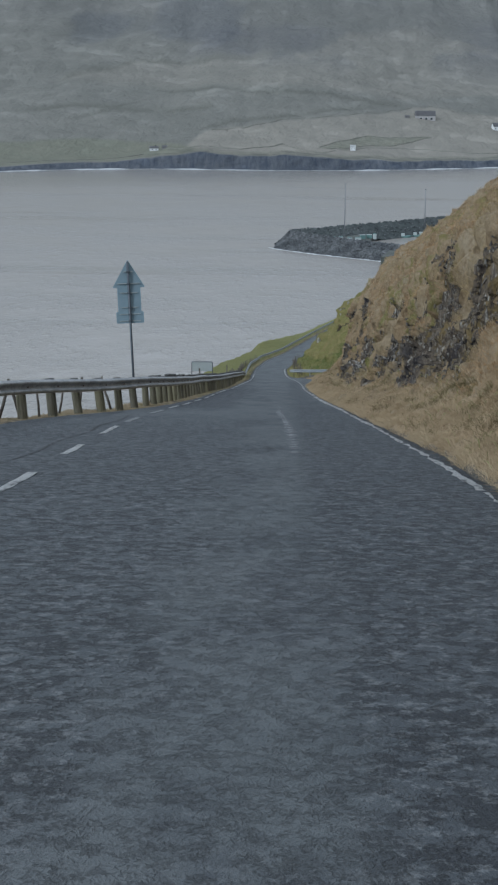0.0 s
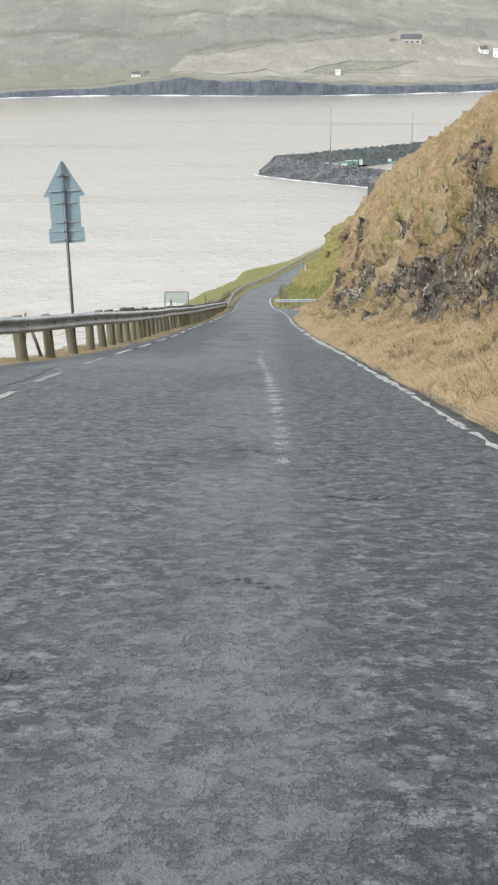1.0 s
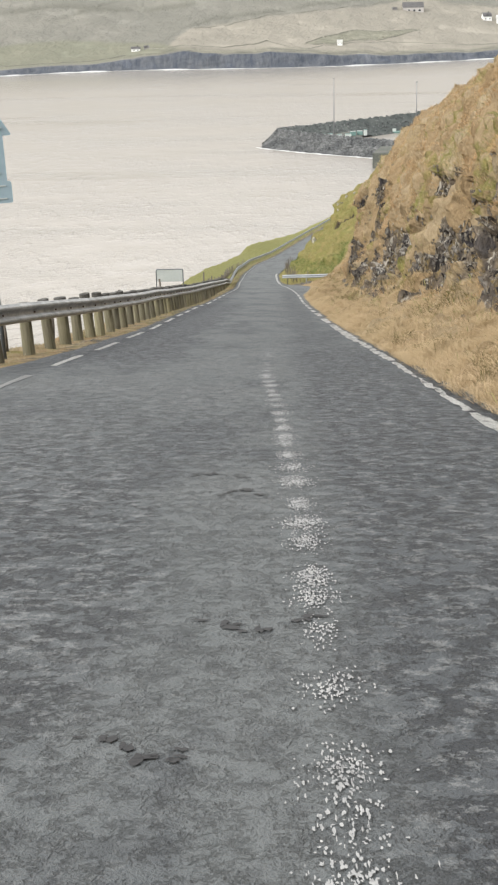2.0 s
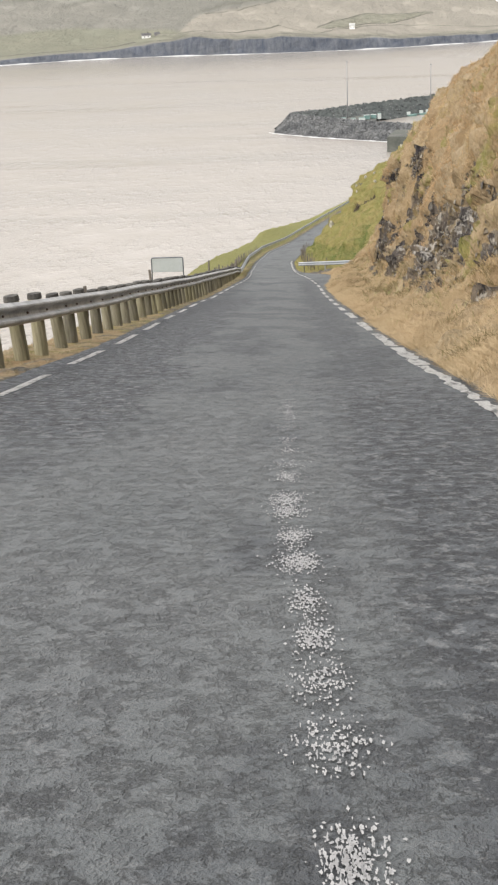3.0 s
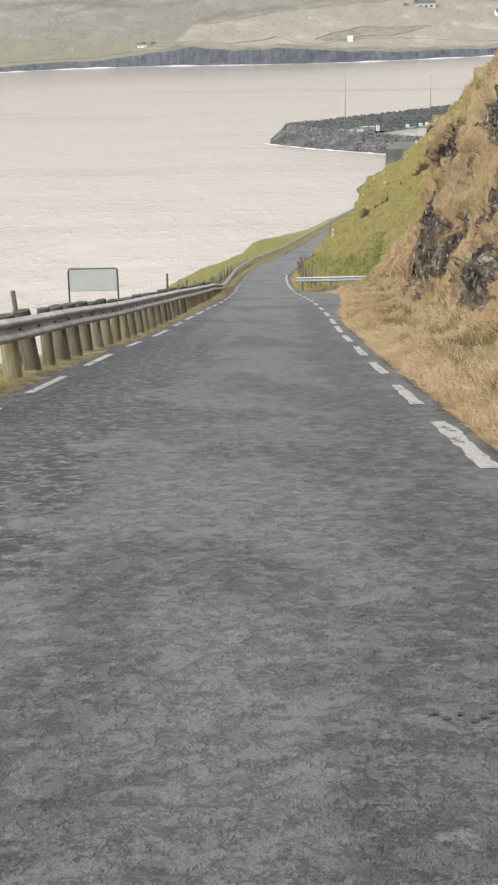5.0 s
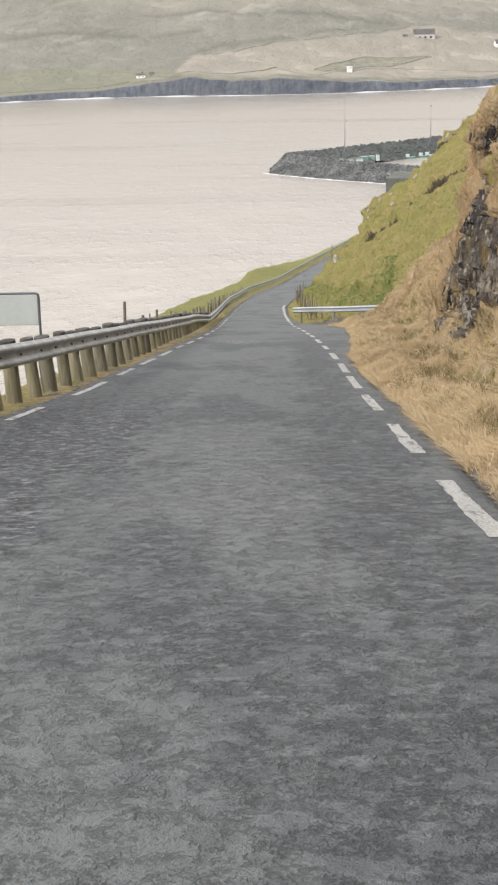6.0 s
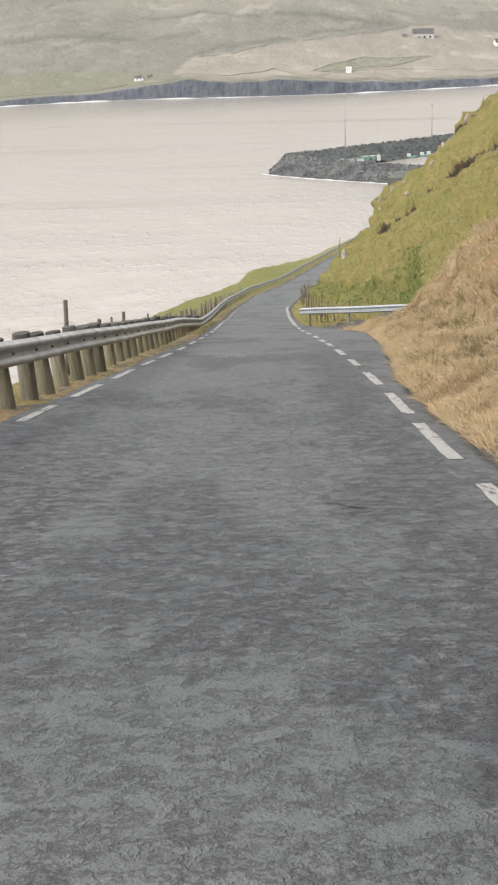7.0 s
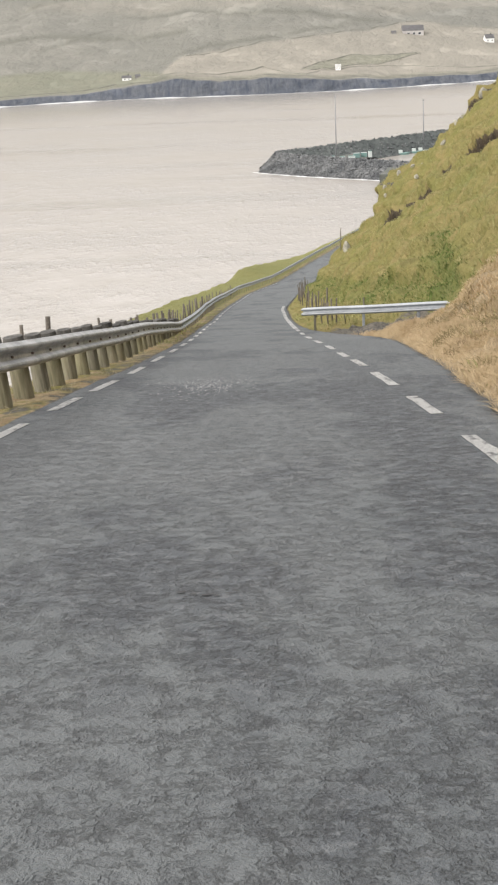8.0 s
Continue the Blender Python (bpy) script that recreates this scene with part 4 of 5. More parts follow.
# long open cracks across the road: x, y, half width, length along
for x, y, half, deep_ in ((0.03, 20.3, 0.2, 0.10), (0.81, 17.7, 0.24, 0.12), (0.07, 23.8, 0.27, 0.07), (-0.58, 19.9, 0.24, 0.045), (1.68, 19.5, 0.10, 0.09), (-0.2, 27.6, 0.2, 0.06), (-0.05, 26.9, 0.14, 0.08), (-0.23, 22.4, 0.18, 0.06),
                         (0.15, 15.0, 0.16, 0.05), (-0.6, 13.4, 0.1, 0.06), (-1.41, 48.6, 0.09, 0.07), (0.63, 37.7, 0.1, 0.05), (-0.4, 82.0, 0.12, 0.05), (0.33, 78.9, 0.18, 0.05)):
    for k in range(16):
        f = rng.uniform(-1, 1)
        cracks.append((x + half * f, y + 0.10 * math.sin(3 * f + y) + rng.gauss(0, 0.03), half * rng.uniform(0.05, 0.13), deep_ * rng.uniform(0.25, 1.0) * (1.1 - abs(f))))
for k in range(14):
    x, y = rng.uniform(-2.3, 1.2), rng.uniform(39, 112)
    for n in range(8):
        cracks.append((x + 0.03 * n + rng.uniform(-0.012, 0.012), y + rng.uniform(-0.06, 0.06), 0.016, rng.uniform(0.008, 0.022)))
for k in range(260):
    y = rng.uniform(6, 34)
    cracks.append((-3.12 - 0.012 * (y - 20) + 0.05 * math.sin(y * 1.1) + rng.gauss(0, 0.012), y, rng.uniform(0.008, 0.022), rng.uniform(0.05, 0.14)))
flakes("road_cracks", TAR, cracks, "dark short cracks and tar spots")

# ---------------------------------------------------------------- guard rails
BEAM = [(0.0, -0.155), (0.014, -0.152), (0.03, -0.138), (0.076, -0.112), (0.083, -0.092), (0.076, -0.072), (0.016, -0.036), (0.008, 0.0),
        (0.016, 0.036), (0.076, 0.072), (0.083, 0.092), (0.076, 0.112), (0.03, 0.138), (0.014, 0.152), (0.0, 0.155)]


def beam_bm(points, outward, tall=1.0):
    """A W-shaped steel beam through points; outward: the side that faces the road."""
    bm = bmesh.new()
    rings = []
    for n, p in enumerate(points):
        way = (Vector(points[min(n + 1, len(points) - 1)]) - Vector(points[max(n - 1, 0)])).normalized()
        side = way.cross(Vector((0, 0, 1))).normalized() * outward
        rings.append([bm.verts.new(Vector(p) + side * d + Vector((0, 0, h * tall))) for d, h in BEAM])
    for a, b in zip(rings, rings[1:]):
        for k in range(len(BEAM) - 1):
            bm.faces.new((a[k], a[k + 1], b[k + 1], b[k]))
    bmesh.ops.recalc_face_normals(bm, faces=bm.faces)
    bmesh.ops.solidify(bm, geom=bm.faces[:], thickness=0.004)
    return bm


def round_post_mesh(name, radius, height, seed):
    bm = bmesh.new()
    sides, rings = 12, []
    for z, r in ((-0.5, 1.0), (0.0, 1.03), (height * 0.5, 1.0), (height - 0.02, 0.97), (height, 0.88)):
        rings.append([bm.verts.new((radius * r * (1 + 0.05 * noise.noise(Vector((k, z * 3, seed)))) * math.cos(2 * math.pi * k / sides),
                                    radius * r * math.sin(2 * math.pi * k / sides), z)) for k in range(sides)])
    for a, b in zip(rings, rings[1:]):
        for k in range(sides):
            bm.faces.new((a[k], a[(k + 1) % sides], b[(k + 1) % sides], b[k])).smooth = True
    bm.faces.new(rings[-1])
    me = bpy.data.meshes.new(name)
    bm.to_mesh(me)
    bm.free()
    me.materials.append(TIMBER)
    return me


def bolt_mesh():
    bm = bmesh.new()
    bmesh.ops.create_uvsphere(bm, u_segments=8, v_segments=4, radius=0.018)
    me = bpy.data.meshes.new("bolt")
    bm.to_mesh(me)
    bm.free()
    me.materials.append(BOLT)
    return me


RAIL_TOP = 0.68


def rail_point(y, h):
    sag = 0.012 * math.sin(y * 0.23) + 0.007 * math.sin(y * 0.61 + 1) + float(rail_sag(y))
    return (float(rail_x(y)) + 0.12, y, float(road_z(y)) + h + sag)


post_meshes = [round_post_mesh("post", 0.106, RAIL_TOP + 0.055 + 0.014 * k, k) for k in range(4)]
bolts = bolt_mesh()
bm = bmesh.new()
bmesh.ops.create_cone(bm, cap_ends=True, segments=12, radius1=0.116, radius2=0.108, depth=0.075)
cap_mesh = bpy.data.meshes.new("post_cap")
bm.to_mesh(cap_mesh)
bm.free()
cap_mesh.materials.append(STAKE_TOP)
near_rail = thing("guard_rail", (0, 0, 0), "weathered steel guard rail on stout round wooden posts", "guard rail")
POST_Y = [6.0 + 1.95 * k for k in range(14)] + [33.3, 35.0, 36.75, 38.5, 40.5, 42.6, 44.4, 45.9, 47.3, 48.8, 50.2, 51.9, 53.0, 54.6, 56.1, 57.6, 59.1, 60.5, 62.1, 63.8, 65.4, 66.9, 68.4, 69.9, 71.4, 72.8, 74.2, 75.6, 77.0, 78.4]
POST_Y += [79.7, 81.2, 82.4, 83.85, 85.0, 86.4, 87.9, 89.35, 90.5, 91.8, 93.3, 94.5, 95.75, 97.4, 98.7, 100.05, 101.3, 102.6, 104.0, 105.4, 106.7] + [108.0 + 1.42 * k for k in range(17)]
for y in POST_Y:
    lean = (rng.uniform(-2.5, 2.5), rng.uniform(-7.5, -3.0))
    x = float(rail_x(y)) + 0.02
    which = rng.randrange(4)
    low = 0.0 if y < 48 else 0.9 * float(rail_sag(y))
    stout = rng.uniform(0.88, 1.1)
    tall = (0.5 + RAIL_TOP + float(rail_sag(y)) - low + 0.02) / (0.5 + RAIL_TOP)
    m = pose(x, y, float(road_z(y)) - 0.05 + low, lean[0], lean[1]) @ pose(0, 0, 0, 0, 0, rng.uniform(0, 360)) @ Matrix.Diagonal((stout, stout, tall, 1))
    ob = shared("post", post_meshes[which], near_rail, m)
    shared("post_cap", cap_mesh, ob, Matrix.Translation((0, 0, RAIL_TOP + 0.035 + 0.014 * which)))
    if y > 12:
        p = rail_point(y, RAIL_TOP - 0.155)
        shared("bolt", bolts, near_rail, Matrix.Translation((p[0] + 0.03, p[1], p[2])))
y = 4.0
while y < 131:
    part("beam", beam_bm([rail_point(v, RAIL_TOP - 0.155 + 0.004) for v in np.linspace(y - 0.12, y + 4.1, 8)], 1), STEEL, near_rail)
    y += 4.0
far_rail = thing("guard_rail", (0, 0, 0), "long galvanised guard rail on slim steel posts", "guard rail")
steel_post = bpy.data.meshes.new("post")
bm = box_bm((0.06, 0.12, 1.1), (0, 0, 0.12), 0.008)
bm.to_mesh(steel_post)
bm.free()
steel_post.materials.append(STAKE)
y = 131.0
while y < 330:
    step = 4.0
    part("beam", beam_bm([rail_point(v, RAIL_TOP - 0.15) for v in np.linspace(y - 0.1, y + step + 0.1, 7)], 1), NEW_STEEL, far_rail)
    for v in (y, y + 2):
        shared("post", steel_post, far_rail, pose(float(rail_x(v)) + 0.05, v, float(road_z(v)) + float(rail_sag(v))))
    y += step

side_rail = thing("guard_rail", (0.6, 127, 0), "pale galvanised guard rail beside the turn-off", "guard rail")
A, B = Vector((0.52, 126.4, road_z(126.4) + 0.55)), Vector((5.0, 117.9, road_z(117.9) + 0.67))
line = [A.lerp(B, k / 8) + Vector((0, 0, 0.006 * math.sin(k * 1.4))) for k in range(9)]
for ob in (part("beam", beam_bm([tuple(p - Vector((0.6, 127, 0))) for p in line], 1, 0.78), NEW_STEEL, side_rail),):
    ob.location = (0, 0, 0)
for k in (0.06, 0.35, 0.64, 0.93):
    p = A.lerp(B, k)
    bm = box_bm((0.07, 0.12, 0.95), (p.x - 0.6 + 0.06, p.y - 127 + 0.03, p.z - 0.42), 0.008)
    part("post", bm, NEW_STEEL if k > 0.1 else TIMBER, side_rail)

# ---------------------------------------------------------------- stock fence along the drop and beyond the turn-off
def stake_bm(height, r, seed):
    bm = bmesh.new()
    tube_bm([(0, 0, -0.35), (0.01, 0.0, height * 0.5), (0.0, 0.015, height)], r, 6, bm, [r * 1.05, r, r * 0.9])
    for v in bm.verts:
        v.co.x += 0.008 * noise.noise(v.co * 9 + Vector((seed, 0, 0)))
    return bm


stakes = []
for k in range(3):
    bm = stake_bm(1.0 + 0.08 * k, 0.030 + 0.005 * k, k)
    me = bpy.data.meshes.new("stake")
    bm.to_mesh(me)
    bm.free()
    me.materials.append(STAKE)
    stakes.append(me)
sea_fence = thing("stock_fence", (0, 0, 0), "old leaning wooden stakes with wire along the drop", "fence")
tops = []
STAKE_Y = [20, 22.3, 24.5, 26.4, 28.4, 29.7, 31, 32.4, 33.6, 35.0, 36.4, 38.0, 39.5, 43, 47, 52, 58, 66.9, 71.4, 76, 82, 88, 92.5, 95.1, 99, 101, 103.4, 105.4, 106.6, 108.2, 110.1, 110.9] + [112.5 + 1.9 * k + 0.5 * math.sin(k * 7.0) for k in range(48)]
for y in STAKE_Y:
    x = float(rail_x(y)) - (0.36 + rng.uniform(0, 0.12)) - 0.2 * float(smooth(125, 150, y))
    tall = 0.98 if y == 71.4 else 1.12 if y == 95.1 else 0.84 if y in (66.9, 101, 103.4, 110.9) else 0.92 if y in (26.4, 32.4, 38.0) else rng.uniform(0.6, 0.74) if y < 112 else rng.uniform(0.55, 0.75)
    tip = 17 if 23 < y < 42 else 5
    m = pose(x, y, ground_at(y, x), rng.uniform(-5, 5), rng.uniform(-tip, tip), rng.uniform(0, 40)) @ Matrix.Diagonal((1, 1, tall, 1))
    shared("stake", rng.choice(stakes), sea_fence, m)
    tops.append(m)
for h in (0.35, 0.62, 0.86):
    for a, b in zip(tops, tops[1:]):
        part("wire", tube_bm([a @ Vector((0, 0, h)), (a @ Vector((0, 0, h))).lerp(b @ Vector((0, 0, h)), 0.5) - Vector((0, 0, 0.03)), b @ Vector((0, 0, h))], 0.002, 4), WIRE, sea_fence)
hill_fence = thing("stock_fence", (0, 0, 0), "crowded grey wooden stakes of a roadside fence", "fence")
y = 127.5
while y < 186:
    x = float(edge_right(y)) + 0.75 + rng.uniform(-0.15, 0.25)
    shared("stake", rng.choice(stakes), hill_fence, pose(x, y, ground_at(y, x), rng.uniform(-6, 6), rng.uniform(-7, 7), rng.uniform(0, 360)) @ Matrix.Diagonal((0.75, 0.75, rng.uniform(0.7, 0.95), 1)))
    y += rng.uniform(1.1, 2.0)
for k in range(3):
    x, y = 1.3 + 0.5 * k, 127.6 - 0.75 * k + rng.uniform(-0.2, 0.2)
    shared("stake", rng.choice(stakes), hill_fence, pose(x, y, ground_at(y, x), rng.uniform(-6, 6), rng.uniform(-7, 7), 0) @ Matrix.Diagonal((0.6, 0.6, 0.62, 1)))
marker = thing("marker_pole", (3.6, 171.5, ground_at(171.5, 3.6)), "slim dark roadside snow pole", "pole")
part("pole", tube_bm([(0, 0, -0.2), (0, 0, 1.0), (0.02, 0, 1.35)], 0.025, 6), STAKE, marker)

# ---------------------------------------------------------------- the signs, seen from behind
sx, sy = -4.08, 41.65
sz = float(road_z(sy)) - 0.2
sign = thing("road_sign", (sx, sy, sz), "tall grey-backed warning sign with sub-plates on a pole", "road sign")
sign.rotation_euler = (radians(-1.5), radians(-2.4), radians(4))


def plate_bm(outline, thick=0.012, rim=0.022):
    bm = bmesh.new()
    vs = [bm.verts.new((x, 0, z)) for x, z in outline]
    f = bm.faces.new(vs)
    r = bmesh.ops.inset_region(bm, faces=[f], thickness=0.012, depth=0.0)
    made = bmesh.ops.extrude_face_region(bm, geom=list(r["faces"]))
    bmesh.ops.translate(bm, vec=(0, -rim, 0), verts=[g for g in made["geom"] if isinstance(g, bmesh.types.BMVert)])
    bmesh.ops.recalc_face_normals(bm, faces=bm.faces)
    bmesh.ops.solidify(bm, geom=bm.faces[:], thickness=thick * 0.3)
    return bm


def rounded(points, r, n=4):
    """An outline with rounded corners."""
    out = []
    for k, p in enumerate(points):
        a, b = Vector(points[k - 1]) - Vector(p), Vector(points[(k + 1) % len(points)]) - Vector(p)
        a, b = Vector(p) + a.normalized() * r, Vector(p) + b.normalized() * r
        for i in range(n + 1):
            t = i / n
            q = a * (1 - t) ** 2 + Vector(p) * 2 * t * (1 - t) + b * t * t
            out.append(tuple(q))
    return out


ZB = 2.53
part("pole", tube_bm([(0, 0, -0.4), (0, 0, 1.5), (0, 0, ZB + 1.74)], 0.034, 10), SIGN_POLE, sign)
for name, outline, ahead in (("bottom_plate", [(-0.385, ZB), (0.385, ZB), (0.385, ZB + 0.33), (-0.385, ZB + 0.33)], 0.05),
                             ("middle_plate", [(-0.325, ZB + 0.30), (0.325, ZB + 0.30), (0.325, ZB + 1.06), (-0.325, ZB + 1.06)], 0.062),
                             ("triangle_plate", [(-0.46, ZB + 1.0), (0.46, ZB + 1.0), (0.0, ZB + 1.78)], 0.075)):
    ob = part(name, plate_bm(rounded(outline, 0.045)), SIGN_BACK, sign)
    ob.location = (0, ahead, 0)
for h, half in ((0.07, 0.3), (0.26, 0.3), (0.45, 0.24), (0.86, 0.24), (1.12, 0.32), (1.45, 0.14)):
    b = part("bracket", box_bm((half * 2, 0.025, 0.02), (0, 0.042, ZB + h), 0.004), BOARD_BACK, sign)
    part("clamp", box_bm((0.1, 0.085, 0.045), (0, 0.0, ZB + h), 0.01), SIGN_POLE, b)

bx, by = -4.67, 85.8
bz = float(road_z(by))
board = thing("information_board", (bx, by, bz - 0.32), "blank grey back of a low framed board", "sign board")
part("panel", box_bm((1.16, 0.02, 0.52), (0, 0, 1.48), 0.006), BOARD_BACK, board)
bm = tube_bm([(-0.6, 0, -0.6)] + [(x, 0, z) for x, z in rounded([(-0.6, 0.9), (-0.6, 1.77), (0.6, 1.77), (0.6, 0.9)], 0.07)[5:15]] + [(0.6, 0, -0.6)], 0.022, 8)
part("frame", bm, SIGN_POLE, board)
part("rail", tube_bm([(-0.6, 0.012, 1.23), (0.6, 0.012, 1.23)], 0.016, 6), SIGN_POLE, board)

# ---------------------------------------------------------------- loose stones
def stone(name, place, size, mat, label, group, seed):
    bm = rock_bm(size, seed)
    ob = part(name, bm, mat, None, label)
    ob.location, ob.rotation_euler = place, (rng.uniform(-0.4, 0.4), rng.uniform(-0.4, 0.4), rng.uniform(0, 6))
    return tagged(ob, category="stone", group=group)


stone("boulder", (3.8, 168, ground_at(168, 3.8) + 0.12), (0.45, 0.45, 0.75), PALE_STONE, "pale upright stone at the roadside bend", "", 3)
spots = [(9.7, 171.5, 0.46), (9.3, 172.4, 0.38), (7.85, 168.6, 0.36), (8.0, 172.6, 0.3), (8.4, 170.5, 0.3), (10.6, 172.8, 0.45), (10.9, 172.6, 0.36), (7.2, 172.9, 0.34), (5.9, 172.0, 0.3), (6.3, 171.6, 0.28)]
for k, (x, y, s) in enumerate(spots):
    stone("stone", (x, y, ground_at(y, x) + 0.1 * s), (s * 0.7, s * 0.8, s), PALE_STONE, "pale lichened stone on the green slope", "stones on the slope", k)
for k, (x, y, s) in enumerate([(5.7, 172.9, 0.35), (5.8, 173.4, 0.4), (5.95, 173.7, 0.42), (5.6, 172.4, 0.3), (5.5, 172.0, 0.3), (6.2, 173.2, 0.45), (6.35, 172.6, 0.4), (6.6, 172.9, 0.4), (6.5, 173.4, 0.5), (6.05, 172.8, 0.4), (6.8, 172.4, 0.35), (10.9, 173.4, 0.5), (11.2, 173.5, 0.55), (11.6, 173.4, 0.6), (11.95, 173.3, 0.7), (12.2, 173.2, 0.65), (12.7, 173.3, 0.6), (13.2, 173.4, 0.6), (13.5, 173.6, 0.5)]):
    stone("rock", (x, y, ground_at(y, x) - 0.32 * s), (s * 0.8, s * 0.8, s), DARK_ROCK if k % 3 else PALE_STONE, "broken lichened rock at the brow of the green slope", "rocks at the brow", 20 + k)
for k in range(14):
    y = rng.uniform(24, 95)
    x = float(edge_right(y)) + rng.uniform(0.5, 1.7)
    s = rng.uniform(0.05, 0.11)
    stone("stone", (x, y, ground_at(y, x) + 0.2 * s), (s, s * 1.3, s * 0.7), DARK_ROCK, "small dark fallen stone in dry grass", "fallen stones", 40 + k)
for k in range(16):
    x, y = rng.uniform(1.8, 3.8), rng.uniform(119.3, 122)
    s = rng.uniform(0.08, 0.2)
    stone("stone", (x, y, ground_at(y, x) + 0.15 * s), (s, s * 1.2, s * 0.6), DARK_ROCK, "stone in the gravel turn-off", "turn-off stones", 80 + k)

# ---------------------------------------------------------------- breakwater and harbour
def hull_path(points, n):
    pts = np.array(points, float)
    d = np.r_[0, np.cumsum(np.linalg.norm(np.diff(pts, axis=0), axis=1))]
    s = np.linspace(0, d[-1], n)
    return np.stack([np.interp(s, d, pts[:, k]) for k in range(pts.shape[1])], -1)


def mound(name, foot, crest, back, label, n=140, mat=None):
    """A rock-armoured bank: its waterline, its crest and the far foot, all as lines of places."""
    f, c, b = hull_path(foot, n), hull_path(crest, n), hull_path(back, n)
    cols = [f * (1 - k) + c * k for k in np.linspace(0, 1, 26)] + [c * (1 - k) + b * k for k in np.linspace(0, 1, 10)[1:]]
    g = np.stack(cols, 1)
    _, m, _ = cells(g * 0.55, 5)
    g[..., 2] += 0.9 * (m - 0.5) * smooth(-2, 1, g[..., 2])
    return tagged(sheet(name, g, mat or ARMOUR, flat=np.ones(g.shape[:2], bool)), label, "breakwater", kind="structure")


FRONT_FOOT = [(12, 925, -2), (-8, 905, -2), (-11, 885, -2), (-4, 876, -2), (13, 858, -2), (36, 839, -2), (60, 820, -2), (84, 800, -2)]
FRONT_CREST = [(14, 915, 8.6), (4, 904, 8.8), (1, 895, 9.0), (6, 886, 9.0), (20, 872, 8.8), (42, 852, 8.4), (66, 832, 8.0), (90, 812, 8)]
FRONT_BACK = [(20, 908, 4.5), (14, 900, 4.5), (12, 896, 4.5), (14, 890, 4.5), (26, 879, 4.5), (48, 860, 4.5), (72, 840, 4.5), (96, 820, 4.5)]
mound("breakwater_front", FRONT_FOOT, FRONT_CREST, FRONT_BACK, "dark boulder-armoured arm of a small harbour breakwater")
BACK_CREST = [(1, 896, 9.0), (8, 902, 9.2), (30, 922, 9.4), (62, 950, 9.4), (92, 978, 9.6), (140, 1020, 10)]
BACK_FOOT = [(10, 890, 4.2), (16, 894, 4.2), (38, 912, 4.2), (66, 938, -1), (98, 966, -1), (146, 1008, -1)]
BACK_REAR = [(-10, 905, -2), (-2, 914, -2), (20, 936, -2), (52, 964, -2), (82, 992, -2), (130, 1036, -2)]
mound("breakwater_rear", BACK_FOOT, BACK_CREST, BACK_REAR, "long rear arm of the boulder breakwater", mat=DARK_ARMOUR)
bm = bmesh.new()
quay_ring = [(6, 896), (18, 884), (38, 868), (46, 878), (50, 902), (46, 920), (32, 910)]
top = [bm.verts.new((x, y, 4.4)) for x, y in quay_ring]
low = [bm.verts.new((x, y, -2)) for x, y in quay_ring]
bm.faces.new(top)
for k in range(len(top)):
    bm.faces.new((top[k - 1], top[k], low[k], low[k - 1]))
bmesh.ops.recalc_face_normals(bm, faces=bm.faces)
tagged(part("quay", bm, CONCRETE), "concrete quay apron inside the breakwater", "quay", kind="structure")

bm_v, bm_f = [], []
ico = bmesh.new()
bmesh.ops.create_icosphere(ico, subdivisions=1, radius=0.5)
ico.verts.ensure_lookup_table()
iv = np.array([v.co[:] for v in ico.verts])
it = np.array([[v.index for v in f.verts] for f in ico.faces])
ico.free()
rs = np.random.RandomState(4)
f, c = hull_path(FRONT_FOOT, 400), hull_path(FRONT_CREST, 400)
b1, b2 = hull_path(BACK_FOOT, 400), hull_path(BACK_CREST, 400)
for n in range(6900):
    a, b = (f, c) if n < 6400 else (b1, b2)
    i, k = rs.randint(400), rs.rand()
    p = a[i] * (1 - k) + b[i] * k
    s = rs.uniform(0.5, 1.25)
    v = iv * (1 + 0.35 * rs.randn(len(iv), 1) * 0.6) * s * rs.uniform(0.7, 1.2, 3)
    turn = np.array(Euler(rs.rand(3) * 6).to_matrix())
    bm_v.append(v @ turn.T + p + (0, 0, 0.3))
    bm_f.append(it + len(iv) * n)
armour = new("armour_stones", mesh_of("armour_stones", np.concatenate(bm_v), np.concatenate(bm_f), ARMOUR, False))
tagged(armour, "dumped dark basalt boulders armouring the breakwater", "boulders", kind="stuff")

pier = part("pier_head", box_bm((20, 30, 9), (0, 0, 0), 0.15), CONCRETE, None, "square stained concrete pier head by the water")
pier.location, pier.rotation_euler = (61.2, 800, 3.0), (0, 0, radians(-12))
tagged(pier, category="pier", kind="structure")


def mast(x, y, z, h, label):
    t = thing("light_mast", (x, y, z), label, "mast", "harbour masts")
    part("pole", tube_bm([(0, 0, -3), (0, 0, h * 0.5), (0, 0, h)], 0.25, 8, taper=[0.3, 0.26, 0.18]), MAST_GREY, t)
    part("lamp_head", box_bm((1.1, 0.6, 0.5), (0, 0, h + 0.2), 0.06), MAST_GREY, t)


mast(33.3, 899, 6, 30, "tall thin grey floodlight mast on the breakwater")
mast(86, 965, 8, 20, "thin grey mast at the inner harbour")


def container(x, y, size, rz, mat, label):
    t = thing("container", (x, y, 4.4), label, "container", "harbour containers")
    t.rotation_euler = (0, 0, radians(rz))
    size = tuple(0.62 * v for v in size)
    sx_, sy_, sz_ = size
    part("body", box_bm(size, (0, 0, sz_ / 2 + 0.05), 0.05), mat, t)
    part("lid", box_bm((sx_ * 1.03, sy_ * 1.03, 0.18), (0, 0, sz_ + 0.14), 0.03), PALE_PAINT if mat is GREEN_PAINT else GREEN_PAINT, t)


